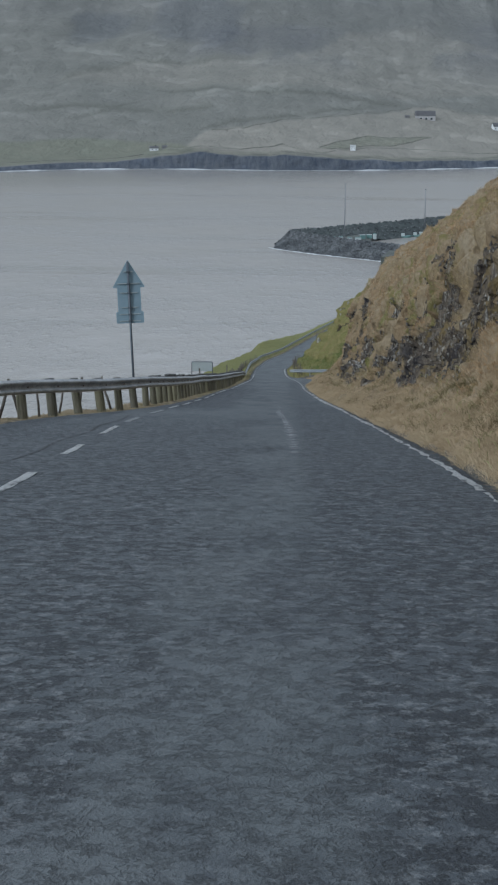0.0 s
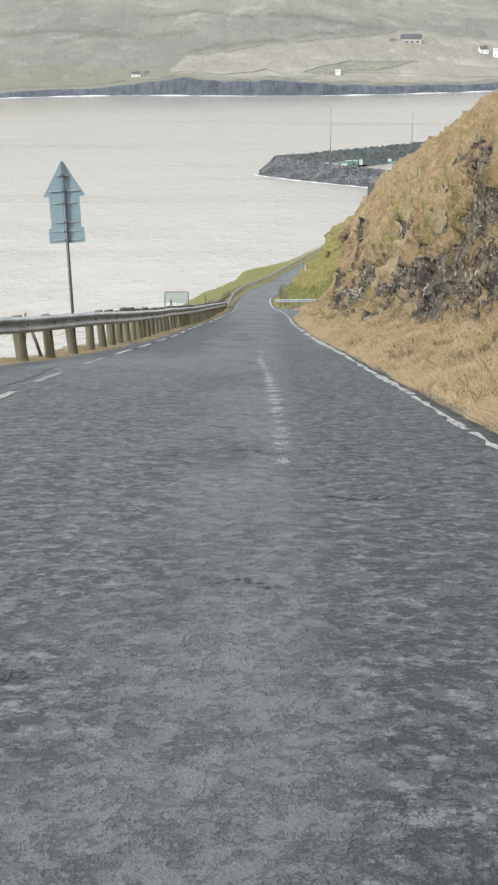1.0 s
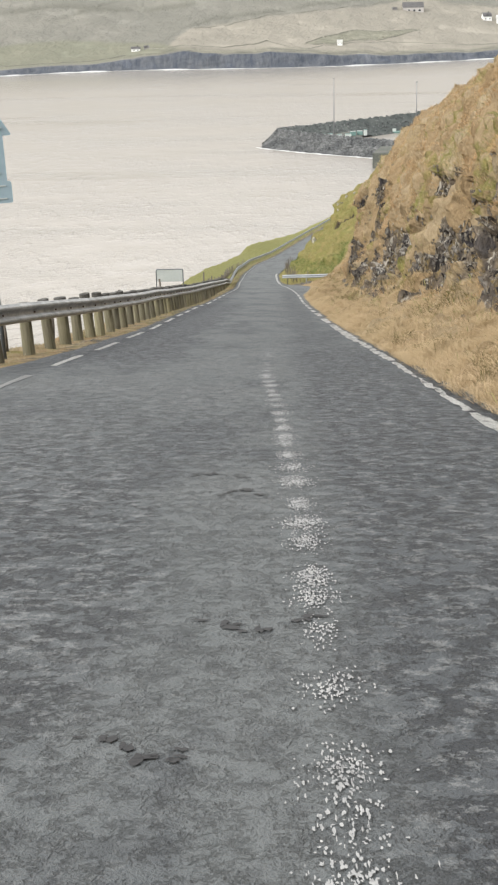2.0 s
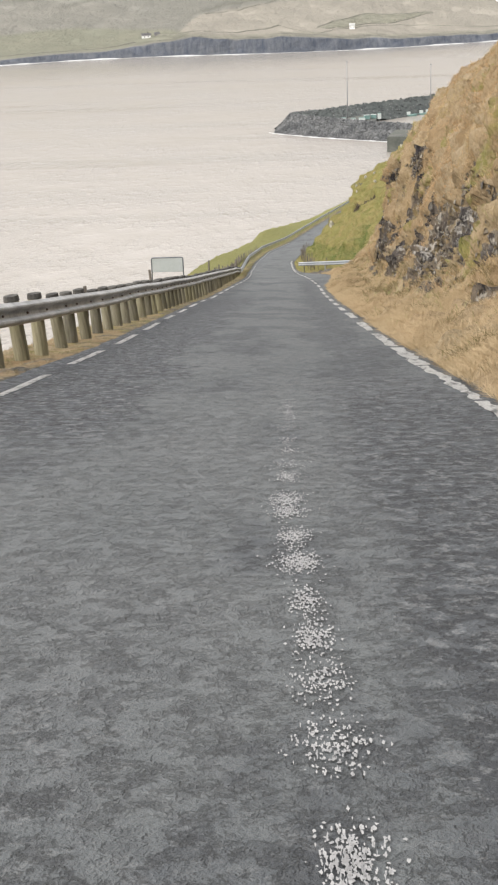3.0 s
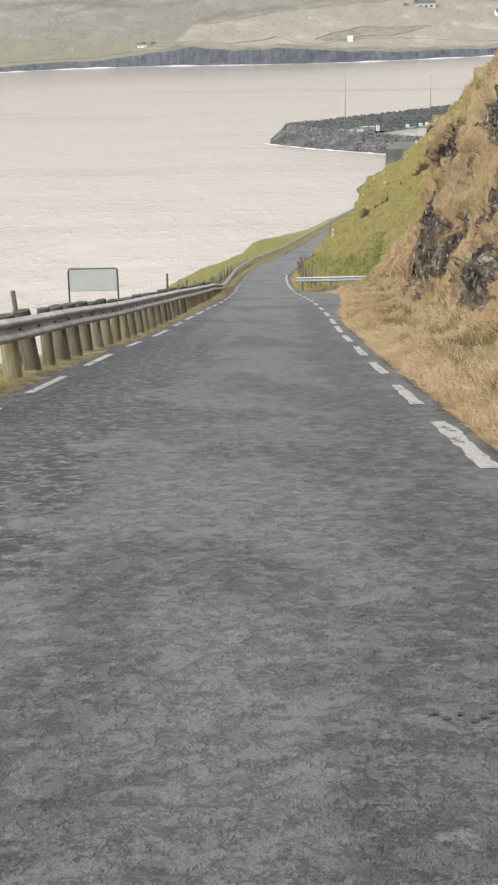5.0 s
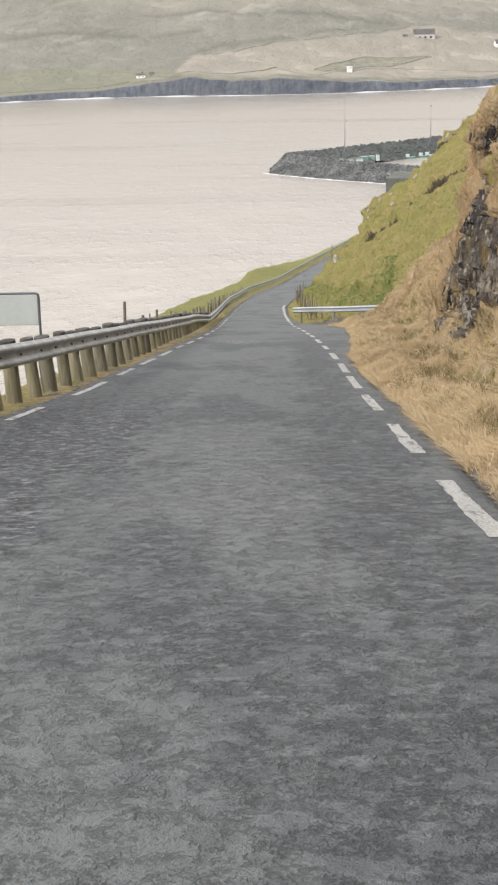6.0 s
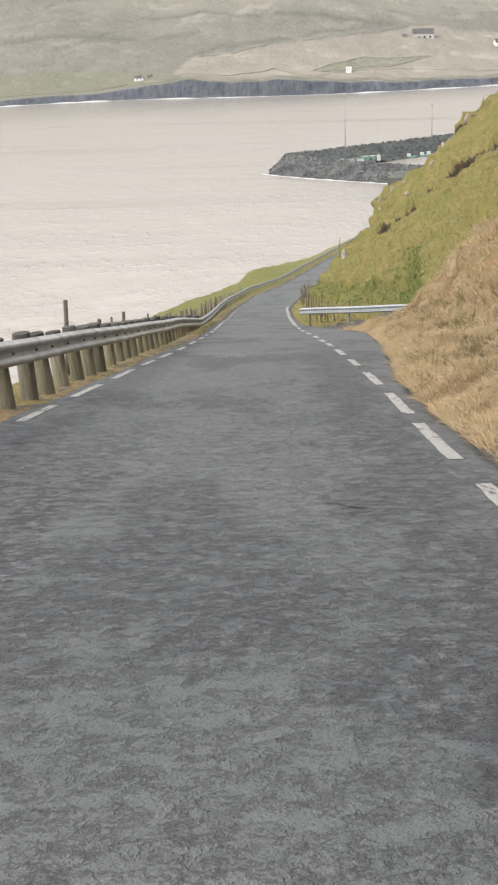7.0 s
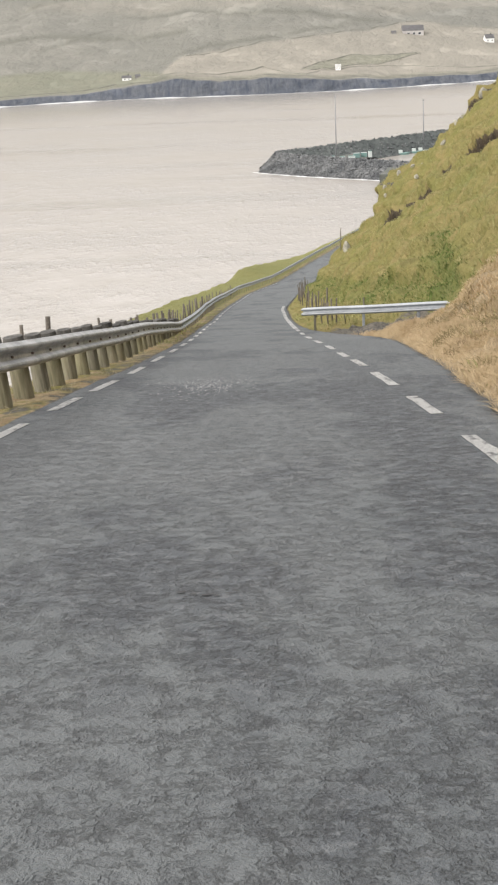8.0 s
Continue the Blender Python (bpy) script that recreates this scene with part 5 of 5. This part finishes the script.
for x, y, s, rz, mat, label in ((31, 893, (3.6, 2.4, 2.6), 10, PALE_PAINT, "pale green-lidded harbour container"), (36, 889, (4.0, 2.6, 2.6), 25, PALE_PAINT, "square pale painted harbour container"),
                                (41, 890, (5.5, 2.6, 2.6), 5, PALE_PAINT, "low pale harbour container"), (44, 897, (5.0, 3.0, 3.6), 20, GREEN_PAINT, "green harbour container stack"),
                                (48, 900, (5.0, 3.0, 3.4), -10, GREEN_PAINT, "green painted harbour container"), (51, 896, (2.6, 2.6, 5.0), 15, PALE_PAINT, "tall pale harbour box"),
                                (27, 893, (2.6, 2.4, 2.2), 40, PALE_PAINT, "small pale harbour container")):
    container(x, y, s, rz, mat, label)
for x, y, mat in ((84, 955, PALE_PAINT), (80, 952, GREEN_PAINT), (72, 946, GREEN_PAINT)):
    t = thing("work_boat", (x, y, 0.0), "small moored harbour work boat", "boat", "moored boats")
    bm = bmesh.new()
    hull = [(-4, 0, 0.9), (-3.6, 1.3, 0.9), (2.2, 1.4, 1.0), (4.4, 0, 1.5), (2.2, -1.4, 1.0), (-3.6, -1.3, 0.9)]
    up = [bm.verts.new(p) for p in hull]
    dn = [bm.verts.new((p[0] * 0.85, p[1] * 0.7, -0.4)) for p in hull]
    bm.faces.new(up)
    for k in range(6):
        bm.faces.new((up[k - 1], up[k], dn[k], dn[k - 1]))
    bmesh.ops.recalc_face_normals(bm, faces=bm.faces)
    part("hull", bm, mat, t)
    part("cabin", box_bm((2.2, 1.8, 1.8), (-0.8, 0, 1.7), 0.1), PALE_PAINT, t)

# ---------------------------------------------------------------- surf
def surf(name, points, wide, label, z=0.12):
    p = hull_path(points, 260)
    bm_rows = []
    for n, q in enumerate(p):
        k = fbm(np.array([n * 0.13, 1.0, 0.0]), 3, 8)
        wv = wide * max(0.02, (k - 0.47) * 2.4)
        bm_rows.append([(q[0], q[1] + 1.5, z + 0.7 * wv * 0.3), (q[0], q[1] - 0.4 * wv, z + 0.25 * wv * 0.3), (q[0], q[1] - wv, z * 0.4)])
    tagged(sheet(name, np.array(bm_rows), FOAM), label, "surf", kind="stuff")


SHORE = [(-700, 1250), (-420, 1420), (-268, 1497), (-218, 1526), (-135, 1547), (-60, 1540), (-23, 1538), (65, 1546), (120, 1565), (179, 1590), (229, 1617), (420, 1700), (800, 1800)]
shore_y = lambda x: np.interp(x, [p[0] for p in SHORE], [p[1] for p in SHORE])
surf("shore_surf", [(x, float(shore_y(x)), 0) for x in np.linspace(-420, 420, 90)], 5.0, "broken white surf along the far cliffs")
surf("breakwater_surf", [(x, y - 0.5, 0) for x, y, _ in FRONT_FOOT[2:]], 1.6, "thin white wash along the breakwater")
surf("cove_surf", [(40, 700, 0), (48, 704, 0), (62, 712, 0), (80, 716, 0)], 9.0, "white water breaking in the cove")

# ---------------------------------------------------------------- the far shore
fx = np.concatenate([np.linspace(-1900, -420, 38), np.arange(-400, 420, 5.0), np.linspace(430, 1900, 38)])
back = np.concatenate([[-4, 0, 1.5, 3, 5, 8, 11, 14, 17, 20, 24, 30], np.arange(36, 420, 7.0), np.arange(420, 1000, 20.0), np.linspace(1000, 2700, 50)])
FX, FB = np.meshgrid(fx, back)
FY = shore_y(FX) + FB
cliff_h = np.interp(fx, [-1900, -420, -280, -211, -177, -150, -92, -40, 5, 60, 118, 200, 300, 1900], [8, 4, 3.5, 7, 6, 10, 14.5, 14.5, 13, 10.5, 8.0, 6.8, 6.8, 8])[None, :]
jag = fbm(np.stack([FX * 0.06, FX * 0, FX * 0], -1), 4, 13)
FB2 = FB - 9 * (jag - 0.5) * smooth(0, 12, FB)
ragged = fbm(np.stack([FX * 0.035, FX * 0 + 3, FX * 0], -1), 4, 61)
rise = smooth(1, 15, FB2) * cliff_h * (0.75 + 0.5 * ragged)
inland = np.maximum(FB2 - 15, 0)
slope = np.interp(inland, [0, 75, 150, 200, 260, 420, 700, 1100, 1700, 2700], [0, 5, 18, 32, 47, 84, 168, 318, 525, 765])
slope = slope * (0.85 + 0.3 * fbm(np.stack([FX * 0.0022, FB * 0.0008, FX * 0], -1), 3, 19))
relief = smooth(60, 500, inland) * 38 * (fbm(np.stack([FX * 0.008, FB * 0.010, FX * 0], -1), 5, 29) - 0.5)
terrace = 1.0 * smooth(200, 420, inland) * np.sin(slope * 0.22 + 2.2 * fbm(np.stack([FX * 0.006, FB * 0.004, FX * 0], -1), 3, 31))
gully = smooth(200, 700, inland) * 36 * np.abs(fbm(np.stack([FX * 0.012, FB * 0.0025, FX * 0], -1), 4, 37) - 0.5)
FZ = rise + slope + relief + terrace - gully - 3.0 * (FB < -1)
_, m_, _ = cells(np.stack([FX * 0.16, FY * 0.16, FZ * 0.06], -1), 21)
face_mask = smooth(0, 2, FB2) * (1 - smooth(14, 18, FB2 + 6 * (jag - 0.5)))
FY = FY + face_mask * 3 * (m_ - 0.5)
crag = smooth(0.55, 0.66, fbm(np.stack([FX * 0.008, FZ * 0.02, FX * 0], -1), 4, 43)) * smooth(330, 520, inland)
rock_far = np.clip(np.maximum(face_mask, 0.35 * crag), 0, 1)
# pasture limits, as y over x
wander = 8 * (fbm(np.stack([FX * 0.02, FY * 0.02, FX * 0], -1), 3, 47) - 0.5)


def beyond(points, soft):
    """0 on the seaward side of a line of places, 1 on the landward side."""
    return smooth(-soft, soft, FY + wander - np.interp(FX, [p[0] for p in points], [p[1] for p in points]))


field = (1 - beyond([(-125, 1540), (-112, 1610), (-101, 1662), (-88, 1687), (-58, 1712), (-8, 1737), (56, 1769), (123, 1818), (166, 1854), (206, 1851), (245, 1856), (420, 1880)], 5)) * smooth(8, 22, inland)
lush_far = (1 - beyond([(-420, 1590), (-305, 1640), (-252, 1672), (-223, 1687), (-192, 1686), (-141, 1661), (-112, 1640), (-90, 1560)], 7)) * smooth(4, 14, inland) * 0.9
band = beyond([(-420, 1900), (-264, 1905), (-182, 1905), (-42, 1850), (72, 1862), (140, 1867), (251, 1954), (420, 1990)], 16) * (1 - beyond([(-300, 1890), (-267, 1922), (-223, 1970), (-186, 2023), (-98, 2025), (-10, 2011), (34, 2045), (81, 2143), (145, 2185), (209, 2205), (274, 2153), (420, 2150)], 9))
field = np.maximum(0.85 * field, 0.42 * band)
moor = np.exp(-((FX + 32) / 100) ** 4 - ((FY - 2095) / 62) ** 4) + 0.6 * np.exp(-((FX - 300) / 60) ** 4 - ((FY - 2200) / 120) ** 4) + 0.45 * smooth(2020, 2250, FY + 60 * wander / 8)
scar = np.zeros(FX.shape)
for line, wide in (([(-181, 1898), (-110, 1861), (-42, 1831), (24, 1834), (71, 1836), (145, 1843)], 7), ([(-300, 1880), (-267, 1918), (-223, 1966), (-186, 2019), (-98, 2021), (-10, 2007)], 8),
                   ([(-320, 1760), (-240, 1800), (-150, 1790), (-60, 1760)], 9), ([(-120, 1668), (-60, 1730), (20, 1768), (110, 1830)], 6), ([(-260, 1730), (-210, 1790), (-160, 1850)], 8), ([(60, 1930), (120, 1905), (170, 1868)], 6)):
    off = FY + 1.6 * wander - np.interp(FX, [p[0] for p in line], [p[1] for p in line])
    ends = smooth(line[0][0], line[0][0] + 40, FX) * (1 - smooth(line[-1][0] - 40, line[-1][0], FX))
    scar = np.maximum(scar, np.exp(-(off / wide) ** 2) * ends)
FZ = FZ - 1.0 * scar
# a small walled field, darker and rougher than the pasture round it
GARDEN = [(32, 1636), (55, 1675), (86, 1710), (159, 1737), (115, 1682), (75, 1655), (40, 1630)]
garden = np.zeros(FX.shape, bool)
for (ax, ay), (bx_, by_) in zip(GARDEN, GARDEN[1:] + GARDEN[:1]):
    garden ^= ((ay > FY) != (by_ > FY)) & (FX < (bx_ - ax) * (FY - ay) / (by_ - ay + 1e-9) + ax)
coast = smooth(1, 5, inland) * (1 - smooth(20, 42, inland + 2.2 * wander)) * (0.55 + 0.35 * fbm(np.stack([FX * 0.03, FY * 0.05, FX * 0], -1), 3, 57)) * smooth(-170, -110, FX)
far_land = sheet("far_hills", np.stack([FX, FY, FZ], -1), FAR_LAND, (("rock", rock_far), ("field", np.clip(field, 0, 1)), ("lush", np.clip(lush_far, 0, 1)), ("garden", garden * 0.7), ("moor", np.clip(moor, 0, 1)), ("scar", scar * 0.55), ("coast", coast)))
tagged(far_land, "winter pasture and hills paled by painted haze above low dark sea cliffs", "hills", kind="structure")


def far_z(x, y):
    i = int(np.clip(np.searchsorted(fx, x), 1, len(fx) - 1))
    return float(np.interp(y, FY[:, i], FZ[:, i]))


def house(name, x, y, size, rz, wall, roof, label, windows, roof_h, chimney=False):
    """A gabled house: walls, two roof slopes, window panes on the seaward side."""
    lx, ly, lz = size
    z = min(far_z(x - lx / 2, y), far_z(x + lx / 2, y), far_z(x, y - ly / 2)) - 0.3
    t = thing(name, (x, y, z), label, "house", "far houses")
    t.rotation_euler = (0, 0, radians(rz))
    bm = bmesh.new()
    base = [(-lx / 2, -ly / 2), (lx / 2, -ly / 2), (lx / 2, ly / 2), (-lx / 2, ly / 2)]
    lo, hi = [bm.verts.new((a, b, -2)) for a, b in base], [bm.verts.new((a, b, lz)) for a, b in base]
    g0, g1 = bm.verts.new((-lx / 2, 0, lz + roof_h)), bm.verts.new((lx / 2, 0, lz + roof_h))
    for k in range(4):
        bm.faces.new((lo[k - 1], lo[k], hi[k], hi[k - 1]))
    bm.faces.new((hi[3], hi[0], g0))
    bm.faces.new((hi[1], hi[2], g1))
    bmesh.ops.recalc_face_normals(bm, faces=bm.faces)
    part("wall", bm, wall, t)
    for s in (-1, 1):
        bm = bmesh.new()
        e, o = ly / 2 + 0.4, 0.4
        q = [bm.verts.new(p) for p in ((-lx / 2 - o, s * e, lz - 0.3), (lx / 2 + o, s * e, lz - 0.3), (lx / 2 + o, 0, lz + roof_h + 0.05), (-lx / 2 - o, 0, lz + roof_h + 0.05))]
        bm.faces.new(q if s < 0 else q[::-1])
        bmesh.ops.solidify(bm, geom=bm.faces[:], thickness=-0.2)
        rf = part("roof", bm, roof, t)
        if chimney and s < 0:
            part("chimney", box_bm((0.9, 0.9, 1.6), (lx * 0.2, 0, lz + roof_h + 0.5), 0.05), CONCRETE, rf)
    for wx, wz, ww, wh in windows:
        w_ = part("window", box_bm((ww + 0.25, 0.16, wh + 0.25), (wx, -ly / 2 - 0.02, wz), 0.03), WHITE_WALL, t)
        part("pane", box_bm((ww, 0.1, wh), (wx, -ly / 2 - 0.08, wz), 0.01), WINDOW_DARK, w_)
    return t


house("barn", 157, 1806, (23, 12, 5.2), 0, PALE_BARN, DARK_ROOF, "long dark-roofed grey barn in the pasture", [(-5, 1.8, 2.6, 2.2), (1, 1.8, 2.6, 2.2), (7, 1.8, 2.6, 2.2)], 5.5)
house("house", 67.5, 1640, (5.2, 5, 3.9), 0, WHITE_WALL, WHITE_WALL, "small white house above the far cliffs", [(-1.3, 2.2, 0.6, 0.7), (1.3, 2.2, 0.6, 0.7)], 2.2)
house("house", -142, 1622, (9, 6, 3.0), 8, WHITE_WALL, DARK_ROOF, "low white cottage on the far shore", [(-2, 1.6, 1.0, 1.0), (2, 1.6, 1.0, 1.0)], 2.0, True)
house("house", -131, 1624, (5, 4, 2.2), 8, GREY_WALL, DARK_ROOF, "small grey shed beside the cottage", [], 1.4)
house("house", 240, 1805, (10, 7, 5.0), 15, WHITE_WALL, DARK_ROOF, "white farmhouse on the far pasture", [(-2.5, 2.4, 1.2, 1.3), (2.5, 2.4, 1.2, 1.3)], 4.0, True)
house("house", 255, 1800, (9, 7, 6.5), -5, WHITE_WALL, WHITE_WALL, "tall white farm building on the pasture", [(-2, 3, 1.2, 1.4), (2, 3, 1.2, 1.4)], 4.0)
house("house", 136, 1803, (5, 5, 2.2), 0, GREY_WALL, DARK_ROOF, "small shed beside the barn", [], 1.2)


def field_wall(points, high, wide, label):
    p = hull_path([(x, y) for x, y in points], 60)
    bm = bmesh.new()
    old = None
    for n, (x, y) in enumerate(p):
        z = far_z(float(x), float(y))
        h = high * (0.7 + 0.6 * fbm(np.array([n * 0.4, x * 0.1, 0.0]), 2, 5))
        ring = [bm.verts.new(q) for q in ((x, y - wide / 2, z - 1.2), (x, y - wide * 0.4, z + h), (x, y + wide * 0.4, z + h), (x, y + wide / 2, z - 1.2))]
        if old:
            for k in range(3):
                bm.faces.new((old[k], old[k + 1], ring[k + 1], ring[k]))
        old = ring
    return tagged(part("field_wall", bm, WALL_STONE, None, label), category="stone wall", group="field walls")


LOW = "low dark dry-stone wall across the far pasture"
field_wall([(-132, 1624), (-107, 1604), (-54, 1604), (-7, 1636), (16, 1600), (34, 1592)], 0.8, 1.2, LOW)
field_wall([(34, 1592), (52, 1633), (114, 1671), (176, 1675), (223, 1677), (330, 1720)], 0.66, 1.12, LOW)
field_wall([(32, 1636), (55, 1675), (86, 1710), (159, 1737)], 0.8, 1.3, "grass-grown stone wall round a small field")
field_wall([(40, 1630), (75, 1655), (115, 1682), (159, 1737)], 0.8, 1.3, "grass-grown stone wall round a small field")
field_wall([(-85, 1690), (-8, 1739), (56, 1771), (123, 1820), (166, 1856)], 0.6, 1.2, LOW)
field_wall([(166, 1856), (206, 1852), (245, 1858), (330, 1880)], 0.6, 1.2, LOW)
field_wall([(229, 1884), (240, 1938), (262, 1940), (330, 1950)], 0.6, 1.2, LOW)
field_wall([(-420, 1475), (-300, 1530), (-220, 1560), (-150, 1590)], 0.66, 1.60, LOW)

bm = bmesh.new()
for k in range(46):
    a, b = rng.random(), rng.random()
    x, y = 52 + 78 * a + 16 * b, 1650 + 40 * a + 26 * b + rng.uniform(-3, 3)
    box_bm((rng.uniform(0.5, 1.3), 0.5, rng.uniform(0.7, 1.5)), (x, y, far_z(x, y) + 0.4), 0.0, bm)
tagged(part("field_stones", bm, PALE_STONE, None, "small pale upright stones in a walled field"), category="stones", kind="stuff")

# ---------------------------------------------------------------- grass: thousands of blades, as joined stuff
def blades(name, roots, normals, length, width, lean, mat, label, seed, drop=0.0, comb=(0.0, 0.0)):
    """Two-part bent blades at roots; drop: how far the tips hang."""
    r = np.random.RandomState(seed)
    n = len(roots)
    a = r.rand(n) * 2 * np.pi
    flat = np.stack([np.cos(a) + comb[0], np.sin(a) + comb[1], np.zeros(n)], -1)
    ln = (length * r.uniform(0.55, 1.35, n))[:, None]
    wd = (width * r.uniform(0.7, 1.3, n))[:, None]
    way = normals * 0.5 + np.array([0, 0, 0.6]) + flat * lean * r.rand(n)[:, None]
    way /= np.linalg.norm(way, axis=1, keepdims=True)
    b = r.rand(n) * 2 * np.pi
    side = np.cross(way, np.stack([np.cos(b), np.sin(b), np.zeros(n)], -1))
    side /= np.maximum(np.linalg.norm(side, axis=1, keepdims=True), 1e-6)
    mid = roots + way * ln * 0.55
    tip = mid + (way + flat * 0.5 - np.array([0, 0, drop])) * ln * 0.45
    low = roots - way * 0.03
    v = np.stack([low - side * wd, low + side * wd, mid + side * wd * 0.8, mid - side * wd * 0.8, tip], 1).reshape(-1, 3)
    k = np.arange(n)[:, None] * 5
    tris = np.concatenate([k + np.array([[0, 1, 2]]), k + np.array([[0, 2, 3]]), k + np.array([[3, 2, 4]])])
    ob = new(name, mesh_of(name, v, tris, mat))
    return tagged(ob, label, "grass", kind="stuff")


def scatter(count, mask, seed):
    """Random places on the ground sheet, weighted by a mask over its grid."""
    r = np.random.RandomState(seed)
    a, b, c = G[:-1, :-1], G[:-1, 1:], G[1:, :-1]
    area = np.linalg.norm(np.cross(b - a, c - a), axis=-1) * np.clip(mask[:-1, :-1], 0, None)
    cdf = np.cumsum(area.ravel())
    pick = np.searchsorted(cdf, r.rand(count) * cdf[-1])
    i, j = np.unravel_index(np.minimum(pick, area.size - 1), area.shape)
    u, v = r.rand(count, 1), r.rand(count, 1)
    p = G[i, j] * (1 - u) * (1 - v) + G[i, j + 1] * u * (1 - v) + G[i + 1, j] * (1 - u) * v + G[i + 1, j + 1] * u * v
    return p, nrm[i, j]


# ---------------------------------------------------------------- shattered stone on the outcrops
cube_v = np.array([(x, y, z) for x in (-0.5, 0.5) for y in (-0.5, 0.5) for z in (-0.5, 0.5)])
cube_f = np.array([(0, 1, 3, 2), (4, 6, 7, 5), (0, 4, 5, 1), (2, 3, 7, 6), (0, 2, 6, 4), (1, 5, 7, 3)])


def shards(roots, normals, size, mat, label, seed):
    """Angular blocks that stand half out of the rock, longer up and down than across."""
    r = np.random.RandomState(seed)
    verts = []
    for p, q in zip(roots, normals):
        s = size * r.uniform(0.5, 1.6) * np.array([r.uniform(0.5, 1.1), r.uniform(0.5, 1.2), r.uniform(0.8, 2.8)])
        v = (cube_v + 0.24 * r.randn(8, 3)) * s
        verts.append(v @ np.array(Euler((r.randn() * 0.2, r.randn() * 0.2, r.rand() * 6)).to_matrix()).T + p - q * size * 0.40)
    faces = cube_f[None] + 8 * np.arange(len(verts))[:, None, None]
    ob = new("rock_shards", mesh_of("rock_shards", np.concatenate(verts), faces.reshape(-1, 4), mat, False))
    return tagged(ob, label, "rock", kind="stuff")


face = rock * right_side * (Y > 30) * (Y < 104) * (X < 9)
p, q = scatter(12000, face * (1 - 0.7 * basalt) * (0.4 + rock) * (0.15 + smooth(0.4, 0.55, fbm(w * 0.9, 3, 133))), 31)
shards(p, q, 0.042, SHARDS, "dark shattered basalt of the roadside cut", 32)
p, q = scatter(1800, face * smooth(0.45, 0.6, fbm(w * 1.3, 3, 131)), 33)
shards(p, q, 0.034, PALE_SHARDS, "pale weathered stone chips on the cut face", 34)
near = (Y > 8) & (Y < 186)
clump = 0.25 + 1.5 * smooth(0.42, 0.62, fbm(w * 1.6, 3, 121))
dry = right_side * (1 - np.clip(lush * 1.6, 0, 1)) * (1 - rock) * np.where(X < rights[:, None] + 0.2, 0.6, 1 - gravel) * near * (X < 16)
flat_part = dry * (over < 0.5) * clump * smooth(-0.14, 0.02, X - rights[:, None]) * (1 - 0.92 * np.clip(trench, 0, 1))
p, q = scatter(270000, flat_part * (Y < 122), 1)
blades("verge_grass", p, q, 0.15, 0.0019, 1.7, STRAW_BLADE, "matted dry straw-coloured grass on the verge", 2, 0.5, (-0.35, 0.45))
p, q = scatter(210000, dry * (over >= 0.42) * clump * (X < 11), 3)
blades("slope_grass", p, q, 0.15, 0.0034, 0.9, RUST_BLADE, "hanging withered brown grass on the rocky slope", 4, 1.5, (-0.5, 0.3))
dark_tuft = right_side * (1 - rock) * (Y > 8) * (Y < 112) * (over < 0.9) * smooth(0.56, 0.66, fbm(w * 2.1, 3, 243)) * smooth(0.05, 0.3, X - rights[:, None]) * (X < 6)
p, q = scatter(26000, dark_tuft, 23)
blades("verge_grass", p, q, 0.17, 0.0035, 1.1, TUFT_BLADE, "dark olive grass tufts in the straw of the verge", 24, 0.5)
p, q = scatter(120000, dry * (over >= 0.4) * clump * (X < 11) * (0.6 + 2.2 * smooth(93, 100, Y)), 13)
blades("slope_grass", p, q, 0.2, 0.0034, 0.9, STRAW_BLADE, "pale dry grass tufts on the rocky slope", 14, 1.3)
thick = right_side * np.clip(lush * 1.4, 0, 1) * (1 - rock) * np.clip(1 - 1.6 * gravel, 0, 1) * near * clump * (X < 17)
p, q = scatter(9000, thick * deep * 3, 15)
blades("green_grass", p, q, 0.12, 0.009, 1.0, DEEP_BLADE, "deep green wet grass behind the turn-off rail", 16, 0.9)
p, q = scatter(130000, thick * (1 - deep), 5)
blades("green_grass", p, q, 0.17, 0.007, 1.0, GREEN_BLADE, "rough green grass on the hillside", 6, 0.9)
p, q = scatter(60000, bank * near * clump * (rails[:, None] - X < 3.0) * (Y < 125) * (X < lefts[:, None] - 0.05) * (0.7 + (X < rails[:, None])), 7)
blades("edge_grass", p, q, 0.06, 0.003, 1.5, EDGE_BLADE, "short dry grass along the guard rail", 8, 0.4)
p, q = scatter(16000, bank * (Y > 118) * (Y < 260) * clump * (rails[:, None] - X < 7.5), 9)
blades("bank_grass", p, q, 0.09, 0.010, 1.0, FRESH_BLADE, "green and straw grass on the seaward bank", 10, 0.6)
